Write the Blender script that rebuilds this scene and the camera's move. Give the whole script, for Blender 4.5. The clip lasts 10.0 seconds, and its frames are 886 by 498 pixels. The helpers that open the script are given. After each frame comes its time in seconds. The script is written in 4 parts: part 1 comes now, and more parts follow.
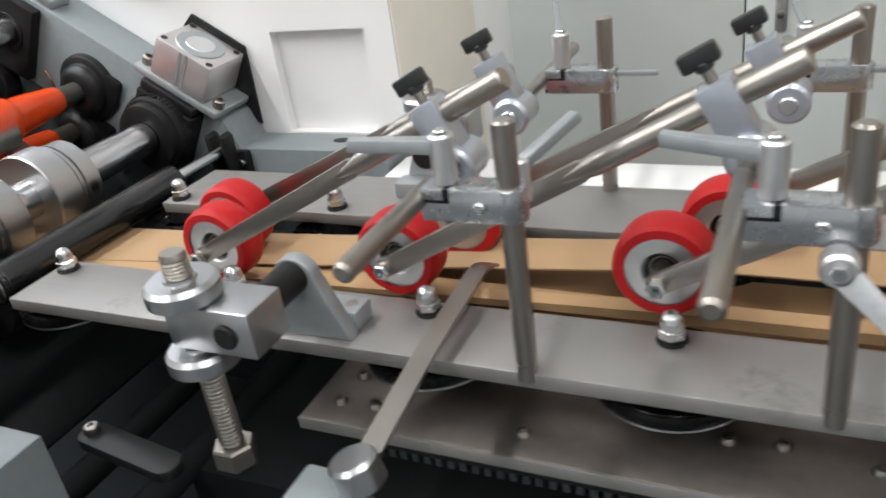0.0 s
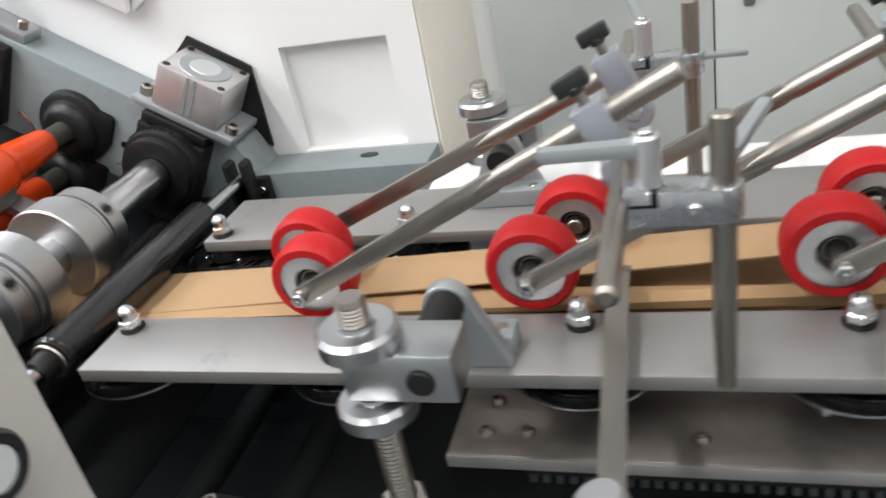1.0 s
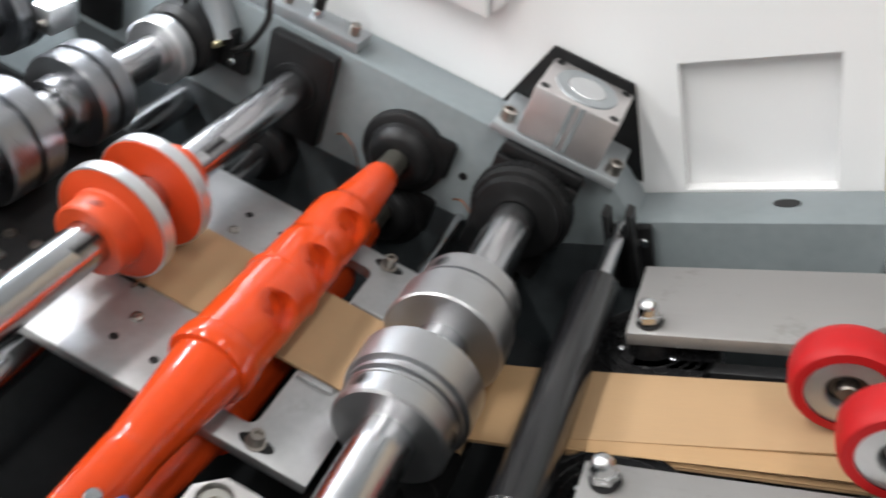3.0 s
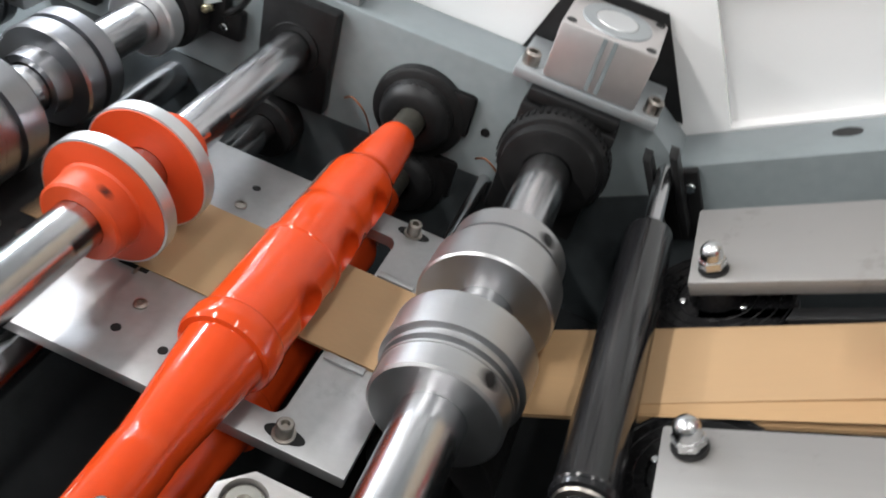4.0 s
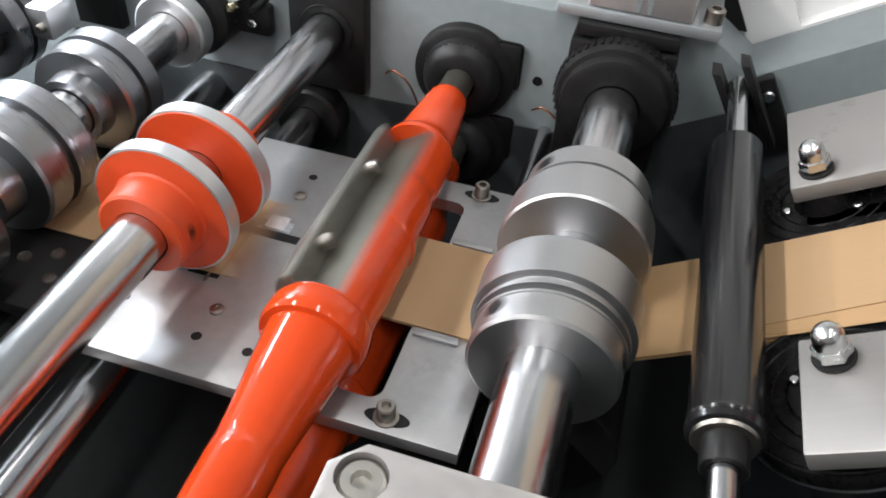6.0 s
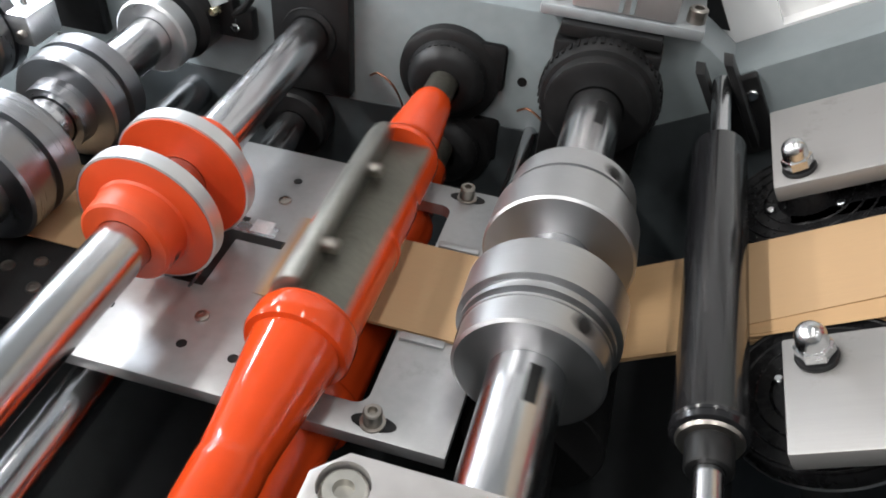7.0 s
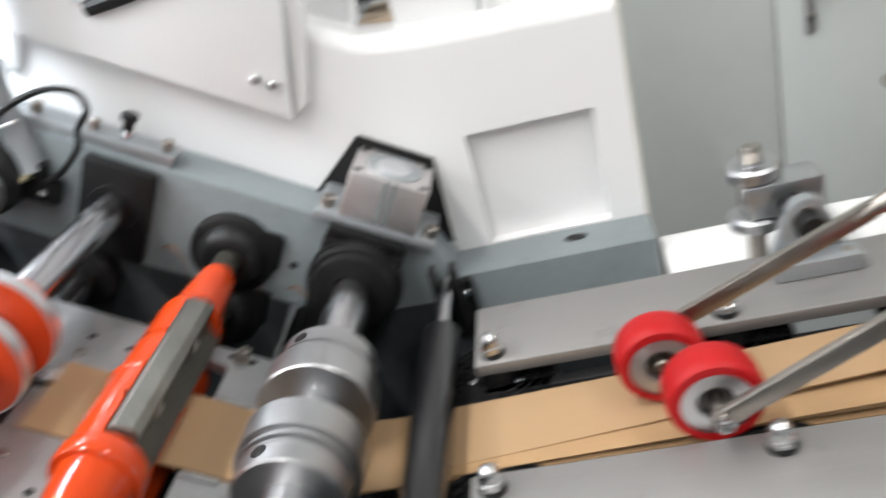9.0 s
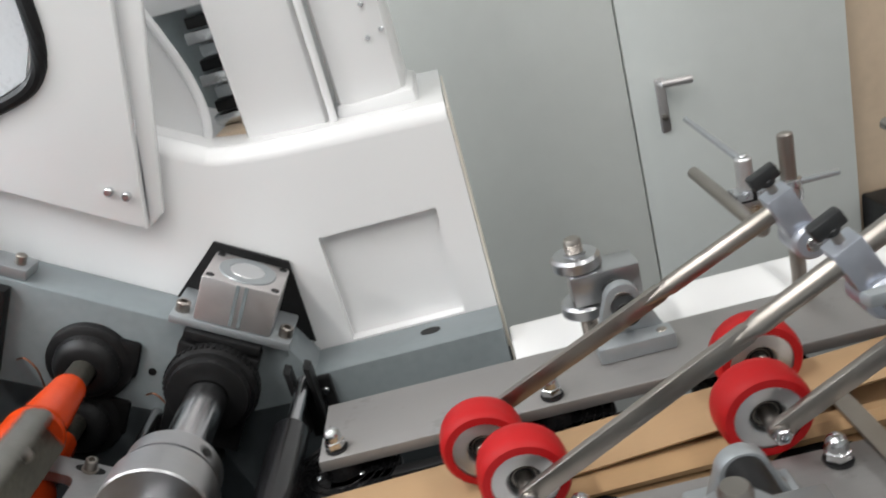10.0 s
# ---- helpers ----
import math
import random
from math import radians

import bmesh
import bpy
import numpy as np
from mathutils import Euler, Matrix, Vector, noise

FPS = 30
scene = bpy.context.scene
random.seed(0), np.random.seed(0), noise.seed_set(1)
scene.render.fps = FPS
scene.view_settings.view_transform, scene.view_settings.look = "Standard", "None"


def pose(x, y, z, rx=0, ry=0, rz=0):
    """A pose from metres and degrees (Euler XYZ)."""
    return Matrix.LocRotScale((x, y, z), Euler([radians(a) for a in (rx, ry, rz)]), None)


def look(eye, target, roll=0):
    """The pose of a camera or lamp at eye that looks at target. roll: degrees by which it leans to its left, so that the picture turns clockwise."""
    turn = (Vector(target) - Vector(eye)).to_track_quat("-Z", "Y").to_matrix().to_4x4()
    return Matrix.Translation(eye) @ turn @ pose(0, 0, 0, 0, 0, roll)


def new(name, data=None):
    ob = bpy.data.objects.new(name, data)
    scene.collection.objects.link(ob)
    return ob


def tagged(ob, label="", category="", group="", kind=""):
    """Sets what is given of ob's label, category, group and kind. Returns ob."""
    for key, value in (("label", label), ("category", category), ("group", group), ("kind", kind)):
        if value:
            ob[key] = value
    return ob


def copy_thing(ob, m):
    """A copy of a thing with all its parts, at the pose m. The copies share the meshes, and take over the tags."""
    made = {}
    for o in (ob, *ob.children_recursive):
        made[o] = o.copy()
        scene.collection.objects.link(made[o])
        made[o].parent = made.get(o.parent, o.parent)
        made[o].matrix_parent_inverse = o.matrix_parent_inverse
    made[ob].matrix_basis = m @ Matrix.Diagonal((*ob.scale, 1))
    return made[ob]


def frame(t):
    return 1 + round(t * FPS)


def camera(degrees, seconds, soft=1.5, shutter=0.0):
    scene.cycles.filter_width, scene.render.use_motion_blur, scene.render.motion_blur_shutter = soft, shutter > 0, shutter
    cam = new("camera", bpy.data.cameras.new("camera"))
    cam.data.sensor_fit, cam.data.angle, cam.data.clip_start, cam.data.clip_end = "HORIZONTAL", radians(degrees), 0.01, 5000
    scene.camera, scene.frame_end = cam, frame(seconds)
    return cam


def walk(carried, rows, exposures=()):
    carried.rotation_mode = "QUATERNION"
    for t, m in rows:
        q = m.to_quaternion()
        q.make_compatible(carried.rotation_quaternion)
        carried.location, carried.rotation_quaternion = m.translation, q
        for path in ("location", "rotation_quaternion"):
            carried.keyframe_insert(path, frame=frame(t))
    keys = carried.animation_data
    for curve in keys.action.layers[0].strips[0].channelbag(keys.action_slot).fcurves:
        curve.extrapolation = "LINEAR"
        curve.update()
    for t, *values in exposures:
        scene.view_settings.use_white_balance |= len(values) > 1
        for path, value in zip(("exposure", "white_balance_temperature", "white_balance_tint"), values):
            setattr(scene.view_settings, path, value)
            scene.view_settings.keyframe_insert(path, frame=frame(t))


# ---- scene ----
cam = camera(58.0, 10.0, soft=1.8, shutter=0.62)
PATH = [
    (0, (0.4966, -0.3551, 1.3966), (0.0872, 0.4370, 0.9439), -8.50),
    (0.3, (0.4611, -0.3552, 1.4034), (0.0722, 0.4395, 0.9373), -9.52),
    (0.5, (0.4326, -0.3667, 1.4095), (0.0767, 0.4464, 0.9488), -9.11),
    (0.7, (0.4036, -0.3681, 1.4165), (0.0661, 0.4474, 0.9464), -10.21),
    (1, (0.3588, -0.3680, 1.4104), (0.0613, 0.4628, 0.9401), -11.72),
    (1.2, (0.3243, -0.3580, 1.4090), (0.0465, 0.4739, 0.9285), -12.77),
    (1.5, (0.2843, -0.3417, 1.4043), (0.0277, 0.4861, 0.9054), -13.23),
    (1.7, (0.2600, -0.3201, 1.4055), (-0.0074, 0.4963, 0.8937), -14.15),
    (2, (0.2146, -0.2894, 1.4183), (-0.1043, 0.5085, 0.9067), -16.15),
    (2.2, (0.1785, -0.2758, 1.4318), (-0.1428, 0.5247, 0.9258), -15.29),
    (2.5, (0.1416, -0.2728, 1.4450), (-0.2158, 0.5104, 0.9362), -15.14),
    (2.7, (0.1206, -0.2629, 1.4576), (-0.2776, 0.4901, 0.9338), -15.89),
    (3, (0.0919, -0.2671, 1.4603), (-0.3311, 0.4907, 0.9635), -14.07),
    (3.2, (0.0804, -0.2731, 1.4623), (-0.3634, 0.4736, 0.9669), -13.54),
    (4.3, (0.0345, -0.2361, 1.4058), (-0.4012, 0.5047, 0.8945), -21.87),
    (4.5, (0.0204, -0.2384, 1.4024), (-0.4344, 0.4891, 0.8887), -24.47),
    (5, (0.0270, -0.2450, 1.4023), (-0.4988, 0.4603, 0.9268), -30.65),
    (5.5, (0.0311, -0.2396, 1.3964), (-0.4757, 0.4776, 0.9181), -30.67),
    (6, (0.0328, -0.2375, 1.3959), (-0.4643, 0.4847, 0.9150), -30.65),
    (7.5, (0.0367, -0.2339, 1.3957), (-0.4479, 0.4910, 0.9061), -31.14),
    (8, (0.0409, -0.2405, 1.4088), (-0.4349, 0.4971, 0.9296), -29.12),
    (8.2, (0.0547, -0.2571, 1.4210), (-0.4030, 0.5212, 0.9911), -26.14),
    (8.5, (0.0469, -0.2885, 1.4441), (-0.2977, 0.5490, 1.0202), -21.55),
    (8.7, (0.0562, -0.3148, 1.4605), (-0.2511, 0.5352, 1.0326), -20.04),
    (9, (0.0730, -0.3320, 1.4723), (-0.0922, 0.5478, 1.0267), -16.16),
    (9.2, (0.0936, -0.3395, 1.4473), (-0.0197, 0.5759, 1.0611), -16.49),
    (9.5, (0.1044, -0.3451, 1.4857), (0.0652, 0.5664, 1.0762), -16.21),
    (10, (0.1434, -0.3582, 1.4655), (0.0847, 0.5739, 1.1080), -15.79),
]
walk(cam, [(t, look(eye, target, roll)) for t, eye, target, roll in PATH], [(0.0, 0.08), (1.0, 0.19), (2.0, 0.03), (3.0, 0.02), (5.5, 0.16), (7.5, 0.13), (8.5, 0.12), (9.0, 0.08), (9.5, -0.09), (10.0, -0.23)])

# Lengths below are in decimetres (D turns them into metres); x runs down the web, y across the machine, z up.
D = 0.1
MID = 0.643          # middle line of the machine, across
INC_A = 31.8         # the cutting section climbs at this angle
INC = pose(-0.127, 0, 1.131, 0, INC_A, 0)


def on_incline(s, y, n):
    """A pose s along the climbing section, y across and n above its web."""
    return INC @ pose(-s * D, y * D, n * D)


# ---- light ----
world = bpy.data.worlds.new("room_light")
scene.world = world
world.use_nodes = True
world.node_tree.nodes["Background"].inputs[0].default_value = (0.75, 0.82, 0.9, 1)
world.node_tree.nodes["Background"].inputs[1].default_value = 0.16


def area_lamp(name, where, target, sx, sy, watts, colour=(1, 1, 1)):
    data = bpy.data.lights.new(name, "AREA")
    data.shape, data.size, data.size_y, data.energy, data.color = "RECTANGLE", sx, sy, watts, colour
    ob = new(name, data)
    ob.matrix_world = look(where, target)
    return ob


for lx, watts in ((-2.2, 50), (-0.6, 42), (1.0, 26), (2.6, 20)):
    area_lamp("ceiling_tube_light", (lx, -0.9, 2.98), (lx, -0.9, 0), 0.12, 2.6, watts, (1.0, 0.978, 0.955))
area_lamp("window_daylight", (-3.9, 1.2, 1.9), (0, 0.3, 1.2), 2.4, 1.6, 215, (0.80, 0.90, 1.0))
area_lamp("work_lamp_light", (-0.43, 0.19, 1.62), (-0.52, 0.29, 1.40), 0.10, 0.06, 2.0, (0.85, 0.92, 1.0))


# ---- materials ----
def material(name, colour, rough=0.5, metal=0.0, spots=0.12, scale=30.0, bump=0.0, bump_scale=200.0, coat=0.0, stretch=(1, 1, 1), rough_var=0.1, specks=0.0):
    m = bpy.data.materials.new(name)
    m.use_nodes = True
    nt = m.node_tree
    b = nt.nodes["Principled BSDF"]
    b.inputs["Metallic"].default_value = metal
    b.inputs["Coat Weight"].default_value = coat
    tc = nt.nodes.new("ShaderNodeTexCoord")
    mp = nt.nodes.new("ShaderNodeMapping")
    mp.inputs["Scale"].default_value = stretch
    nt.links.new(tc.outputs["Object"], mp.inputs[0])
    big = nt.nodes.new("ShaderNodeTexNoise")
    big.inputs["Scale"].default_value, big.inputs["Detail"].default_value = scale, 5
    fine = nt.nodes.new("ShaderNodeTexNoise")
    fine.inputs["Scale"].default_value, fine.inputs["Detail"].default_value = scale * 9, 3
    nt.links.new(tc.outputs["Object"], big.inputs[0])
    nt.links.new(mp.outputs[0], fine.inputs[0])
    mix = nt.nodes.new("ShaderNodeMath")
    mix.operation = "ADD"
    nt.links.new(big.outputs[0], mix.inputs[0])
    nt.links.new(fine.outputs[0], mix.inputs[1])
    ramp = nt.nodes.new("ShaderNodeValToRGB")
    ramp.color_ramp.elements[0].position, ramp.color_ramp.elements[1].position = 0.3, 0.7
    half = nt.nodes.new("ShaderNodeMath")
    half.operation, half.inputs[1].default_value = "MULTIPLY", 0.5
    nt.links.new(mix.outputs[0], half.inputs[0])
    nt.links.new(half.outputs[0], ramp.inputs[0])
    ramp.color_ramp.elements[0].color = (*[c * (1 - spots) for c in colour], 1)
    ramp.color_ramp.elements[1].color = (*[min(1, c * (1 + spots)) for c in colour], 1)
    if specks:
        st = nt.nodes.new("ShaderNodeTexNoise")
        st.inputs["Scale"].default_value, st.inputs["Detail"].default_value, st.inputs["Roughness"].default_value = 17, 8, 0.7
        nt.links.new(tc.outputs["Object"], st.inputs[0])
        sr = nt.nodes.new("ShaderNodeValToRGB")
        sr.color_ramp.elements[0].position, sr.color_ramp.elements[1].position = 0.58, 0.74
        sr.color_ramp.elements[0].color, sr.color_ramp.elements[1].color = (1, 1, 1, 1), (1 - specks, 1 - specks, 1 - specks * 1.1, 1)
        nt.links.new(st.outputs[0], sr.inputs[0])
        mul = nt.nodes.new("ShaderNodeMix")
        mul.data_type, mul.blend_type = "RGBA", "MULTIPLY"
        mul.inputs["Factor"].default_value = 1.0
        nt.links.new(ramp.outputs[0], mul.inputs["A"])
        nt.links.new(sr.outputs[0], mul.inputs["B"])
        nt.links.new(mul.outputs["Result"], b.inputs["Base Color"])
    else:
        nt.links.new(ramp.outputs[0], b.inputs["Base Color"])
    rr = nt.nodes.new("ShaderNodeMapRange")
    rr.inputs["To Min"].default_value, rr.inputs["To Max"].default_value = max(0.03, rough - rough_var), min(1, rough + rough_var)
    nt.links.new(half.outputs[0], rr.inputs[0])
    rr.inputs["From Min"].default_value, rr.inputs["From Max"].default_value = 0.3, 0.7
    nt.links.new(rr.outputs[0], b.inputs["Roughness"])
    if bump:
        bn = nt.nodes.new("ShaderNodeTexNoise")
        bn.inputs["Scale"].default_value, bn.inputs["Detail"].default_value = bump_scale, 4
        nt.links.new(mp.outputs[0], bn.inputs[0])
        bp = nt.nodes.new("ShaderNodeBump")
        bp.inputs["Strength"].default_value, bp.inputs["Distance"].default_value = bump, 0.001
        nt.links.new(bn.outputs[0], bp.inputs["Height"])
        nt.links.new(bp.outputs[0], b.inputs["Normal"])
    return m


M_PLATE = material("ground_steel_plate", (0.31, 0.30, 0.292), 0.46, 0.6, 0.06, 14, 0.05, 300, stretch=(0.15, 3, 1), specks=0.5)
M_LOWER = material("shade_browned_steel_plate", (0.30, 0.268, 0.248), 0.40, 0.8, 0.15, 14, 0.06, 300)
M_KNIFE_PLATE = material("mottled_steel_plate", (0.42, 0.425, 0.43), 0.43, 0.75, 0.10, 22, 0.03, 250, specks=0.35)
M_ALU = material("milled_aluminium", (0.66, 0.67, 0.68), 0.36, 0.9, 0.07, 25, 0.05, 400, stretch=(1, 6, 1))
M_COLLAR = material("turned_steel_collar", (0.49, 0.495, 0.505), 0.37, 1.0, 0.05, 12, 0.04, 300, stretch=(1, 8, 1), rough_var=0.06)
M_COLLAR_DARK = material("darkened_turned_steel", (0.29, 0.295, 0.31), 0.30, 1.0, 0.06, 12, 0.03, 300, stretch=(1, 8, 1), rough_var=0.05)
M_CHROME = material("hard_chrome_shaft", (0.56, 0.565, 0.58), 0.21, 1.0, 0.04, 12, 0.02, 300, stretch=(8, 0.4, 8), rough_var=0.04)
M_STAINLESS = material("stainless_rod", (0.345, 0.318, 0.29), 0.34, 1.0, 0.04, 14, 0.0, 300, rough_var=0.02)
M_STEEL_SCREW = material("plain_steel_screw", (0.50, 0.485, 0.45), 0.38, 0.9, 0.08, 40, 0.03, 250)
M_SATIN = material("satin_nickel_block", (0.50, 0.51, 0.53), 0.28, 1.0, 0.03, 14, 0.0, 300, rough_var=0.03)
M_CLAMP = material("pale_anodised_clamp", (0.47, 0.50, 0.56), 0.36, 0.75, 0.06, 25, 0.04, 300)
M_ZINC = material("zinc_plated_steel", (0.62, 0.63, 0.64), 0.22, 1.0, 0.12, 60, 0.05, 200)
M_GREY = material("grey_enamel_cast_iron", (0.20, 0.228, 0.238), 0.42, 0.0, 0.10, 12, 0.10, 160)
M_GREY_ALU = material("grey_anodised_casting", (0.36, 0.385, 0.40), 0.40, 0.55, 0.08, 20, 0.10, 250)
M_BLACK = material("black_oxide_steel", (0.013, 0.013, 0.0135), 0.42, 0.2, 0.25, 25, 0.12, 150)
M_BLACK_GLOSS = material("black_roller_rubber", (0.010, 0.010, 0.011), 0.16, 0.0, 0.1, 12, 0.0, 120, stretch=(6, 6, 6), rough_var=0.02)
M_PULLEY = material("black_moulded_pulley", (0.006, 0.006, 0.0065), 0.28, 0.0, 0.2, 30, 0.1, 200)
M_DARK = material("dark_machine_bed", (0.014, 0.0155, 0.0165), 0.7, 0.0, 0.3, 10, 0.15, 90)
M_OIL_SHADE = material("oily_shaded_dark_grey", (0.030, 0.036, 0.039), 0.5, 0.0, 0.35, 9, 0.05, 90)
M_RED = material("red_polyurethane", (0.44, 0.009, 0.011), 0.50, 0.0, 0.08, 20, 0.06, 180)
M_ORANGE = material("orange_enamel", (0.60, 0.058, 0.010), 0.09, 0.0, 0.06, 14, 0.05, 60, rough_var=0.03)
M_ORANGE_DULL = material("worn_orange_enamel", (0.60, 0.066, 0.014), 0.45, 0.0, 0.10, 25, 0.12, 90)
M_PAPER = material("brown_kraft_paper", (0.39, 0.252, 0.135), 0.75, 0.0, 0.05, 20, 0.10, 250, stretch=(0.4, 4, 1))
M_PAPER_B = material("brown_kraft_paper_fold", (0.40, 0.25, 0.125), 0.78, 0.0, 0.06, 20, 0.10, 250, stretch=(0.4, 4, 1))
M_WHITE = material("white_enamel", (0.83, 0.83, 0.83), 0.20, 0.0, 0.004, 4, 0.0, 60, rough_var=0.015)
M_COVER = material("pale_warm_grey_enamel", (0.50, 0.485, 0.46), 0.42, 0.0, 0.03, 5, 0.03, 80)
M_BLOCK = material("brushed_bright_steel", (0.47, 0.48, 0.495), 0.32, 1.0, 0.03, 14, 0.0, 350, rough_var=0.03)
M_CREAM = material("cream_enamel", (0.80, 0.755, 0.67), 0.4, 0.0, 0.03, 6, 0.03, 60)
M_WALL = material("grey_green_lacquered_steel", (0.60, 0.625, 0.605), 0.42, 0.0, 0.03, 3, 0.02, 40)
M_ROOM = material("matt_white_wall_paint", (0.72, 0.72, 0.70), 0.85, 0.0, 0.03, 3, 0.05, 60)
M_BEIGE = material("beige_laminate", (0.60, 0.47, 0.34), 0.5, 0.0, 0.08, 6, 0.03, 60)
M_FLOOR = material("dark_grey_epoxy_floor", (0.13, 0.135, 0.14), 0.35, 0.0, 0.12, 4, 0.03, 50)
M_KNOB = material("black_plastic_knob", (0.016, 0.017, 0.018), 0.42, 0.0, 0.15, 40, 0.08, 250)
M_FAN = material("silver_cylinder_extrusion", (0.60, 0.575, 0.57), 0.40, 0.8, 0.05, 20, 0.04, 300)
M_COPPER = material("copper_capillary_tube", (0.34, 0.15, 0.09), 0.45, 1.0, 0.1, 30)
M_BRASS = material("brass_fitting", (0.70, 0.60, 0.38), 0.28, 1.0, 0.1, 40)
M_BLUE = material("blue_plastic_cap", (0.025, 0.065, 0.20), 0.4, 0.0, 0.08, 30)
M_CLEAR = material("milky_plastic_lever", (0.62, 0.64, 0.66), 0.3, 0.0, 0.05, 30)
M_LED = bpy.data.materials.new("lit_diffuser")
M_LED.use_nodes = True
M_LED.node_tree.nodes["Principled BSDF"].inputs["Emission Color"].default_value = (0.9, 0.95, 1, 1)
M_LED.node_tree.nodes["Principled BSDF"].inputs["Emission Strength"].default_value = 9.0
M_SEAT = material("oily_dark_seat", (0.13, 0.125, 0.105), 0.4, 0.8, 0.3, 40, 0.08, 200)
M_BLADE = material("oiled_tool_steel", (0.25, 0.247, 0.228), 0.44, 0.9, 0.2, 35, 0.06, 200)

for m_, sheen in ((M_DARK, 0.12), (M_PULLEY, 0.12), (M_BLACK, 0.3), (M_RED, 0.3)):      # sheen cut to hold the shaded black parts dark; the red rubber is matt
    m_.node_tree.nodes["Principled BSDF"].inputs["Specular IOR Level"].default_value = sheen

# ---- mesh helpers (decimetres in, metres out) ----
def part(name, bm, mat, parent, label="", at=None, smooth=35):
    """One bmesh as one mesh object under a thing (or at top level where parent is None)."""
    bmesh.ops.recalc_face_normals(bm, faces=bm.faces)
    bmesh.ops.scale(bm, vec=(D, D, D), verts=bm.verts)
    me = bpy.data.meshes.new(name)
    bm.to_mesh(me)
    bm.free()
    if smooth:
        for p in me.polygons:
            p.use_smooth = True
        me.set_sharp_from_angle(angle=radians(smooth))
    me.materials.append(mat)
    ob = new(name, me)
    ob.parent = parent
    if at is not None:
        ob.matrix_local = at
    if label:
        ob["label"] = label
    return ob


def thing(name, m, label, category, group="", kind=""):
    return_ob = new(name)
    return_ob.empty_display_size = 0.02
    return_ob.matrix_world = m
    return tagged(return_ob, label, category, group, kind)


def at(x, y, z, rx=0, ry=0, rz=0):
    return pose(x * D, y * D, z * D, rx, ry, rz)


def box(x0, x1, y0, y1, z0, z1, bev=0.012, bm=None):
    bm = bm or bmesh.new()
    r = bmesh.ops.create_cube(bm, size=1)
    vs = r["verts"]
    bmesh.ops.scale(bm, vec=(x1 - x0, y1 - y0, z1 - z0), verts=vs)
    bmesh.ops.translate(bm, vec=((x0 + x1) / 2, (y0 + y1) / 2, (z0 + z1) / 2), verts=vs)
    if bev:
        es = list({e for v in vs for e in v.link_edges})
        bmesh.ops.bevel(bm, geom=es, offset=bev, segments=2, affect="EDGES", profile=0.5)
    return bm


def rod(p0, p1, r, seg=28, bev=0.008, bm=None, r2=None):
    bm = bm or bmesh.new()
    p0, p1 = Vector(p0), Vector(p1)
    d = p1 - p0
    L = d.length
    m = Matrix.Translation(p0) @ d.to_track_quat("Z", "Y").to_matrix().to_4x4()
    r2 = r if r2 is None else r2
    bev = min(bev, L * 0.4, r * 0.5)
    prof = [(0, 0), (0, r - bev), (bev, r), (L - bev, r2), (L, r2 - bev), (L, 0)]
    return revolve(prof, seg, m, bm)


def revolve(prof, seg=48, m=None, bm=None):
    """(axial, radius) pairs turned round z."""
    bm = bm or bmesh.new()
    m = m or Matrix()
    rings = []
    for a, r in prof:
        if r <= 1e-6:
            rings.append([bm.verts.new(m @ Vector((0, 0, a)))])
        else:
            rings.append([bm.verts.new(m @ Vector((r * math.cos(2 * math.pi * k / seg), r * math.sin(2 * math.pi * k / seg), a))) for k in range(seg)])
    for A, B in zip(rings, rings[1:]):
        for k in range(seg):
            q = (k + 1) % seg
            if len(A) == 1 and len(B) == 1:
                continue
            if len(A) == 1:
                bm.faces.new((A[0], B[k], B[q]))
            elif len(B) == 1:
                bm.faces.new((A[k], B[0], A[q]))
            else:
                bm.faces.new((A[k], B[k], B[q], A[q]))
    return bm


Y_AXIS = Matrix.Rotation(radians(-90), 4, "X")   # turns z into +y


def turned(prof, seg=56, bm=None):
    """(y, radius) pairs turned round the y axis."""
    return revolve(prof, seg, Y_AXIS, bm)


def prism(poly, lo, hi, plane="xz", bev=0.01, bm=None):
    """A flat outline pushed from lo to hi along the third axis."""
    bm = bm or bmesh.new()
    if plane == "xz":
        f = lambda a, b, c: (a, c, b)
    elif plane == "xy":
        f = lambda a, b, c: (a, b, c)
    else:
        f = lambda a, b, c: (c, a, b)
    A = [bm.verts.new(f(p, q, lo)) for p, q in poly]
    B = [bm.verts.new(f(p, q, hi)) for p, q in poly]
    n = len(poly)
    fs = [bm.faces.new(A), bm.faces.new(B[::-1])]
    for k in range(n):
        fs.append(bm.faces.new((A[k], A[(k + 1) % n], B[(k + 1) % n], B[k])))
    if bev:
        es = list({e for f_ in fs[:2] for e in f_.edges})
        bmesh.ops.recalc_face_normals(bm, faces=fs)
        bmesh.ops.bevel(bm, geom=es, offset=bev, segments=2, affect="EDGES", profile=0.5)
    return bm


def hexagon(r, z0, z1, bm=None, turn=0.0, chamfer=0.012):
    return revolve([(z0, 0), (z0, r - chamfer), (z0 + chamfer, r), (z1 - chamfer, r), (z1, r - chamfer), (z1, 0)], 6, Matrix.Rotation(turn, 4, "Z"), bm)


def thread(r, z0, z1, pitch=0.03, bm=None, m=None):
    prof = [(z0, 0)]
    z = z0
    while z < z1 - pitch:
        prof += [(z, r * 0.90), (z + pitch / 2, r)]
        z += pitch
    prof += [(z1 - 0.01, r * 0.90), (z1, r * 0.82), (z1, 0)]
    return revolve(prof, 24, m, bm)


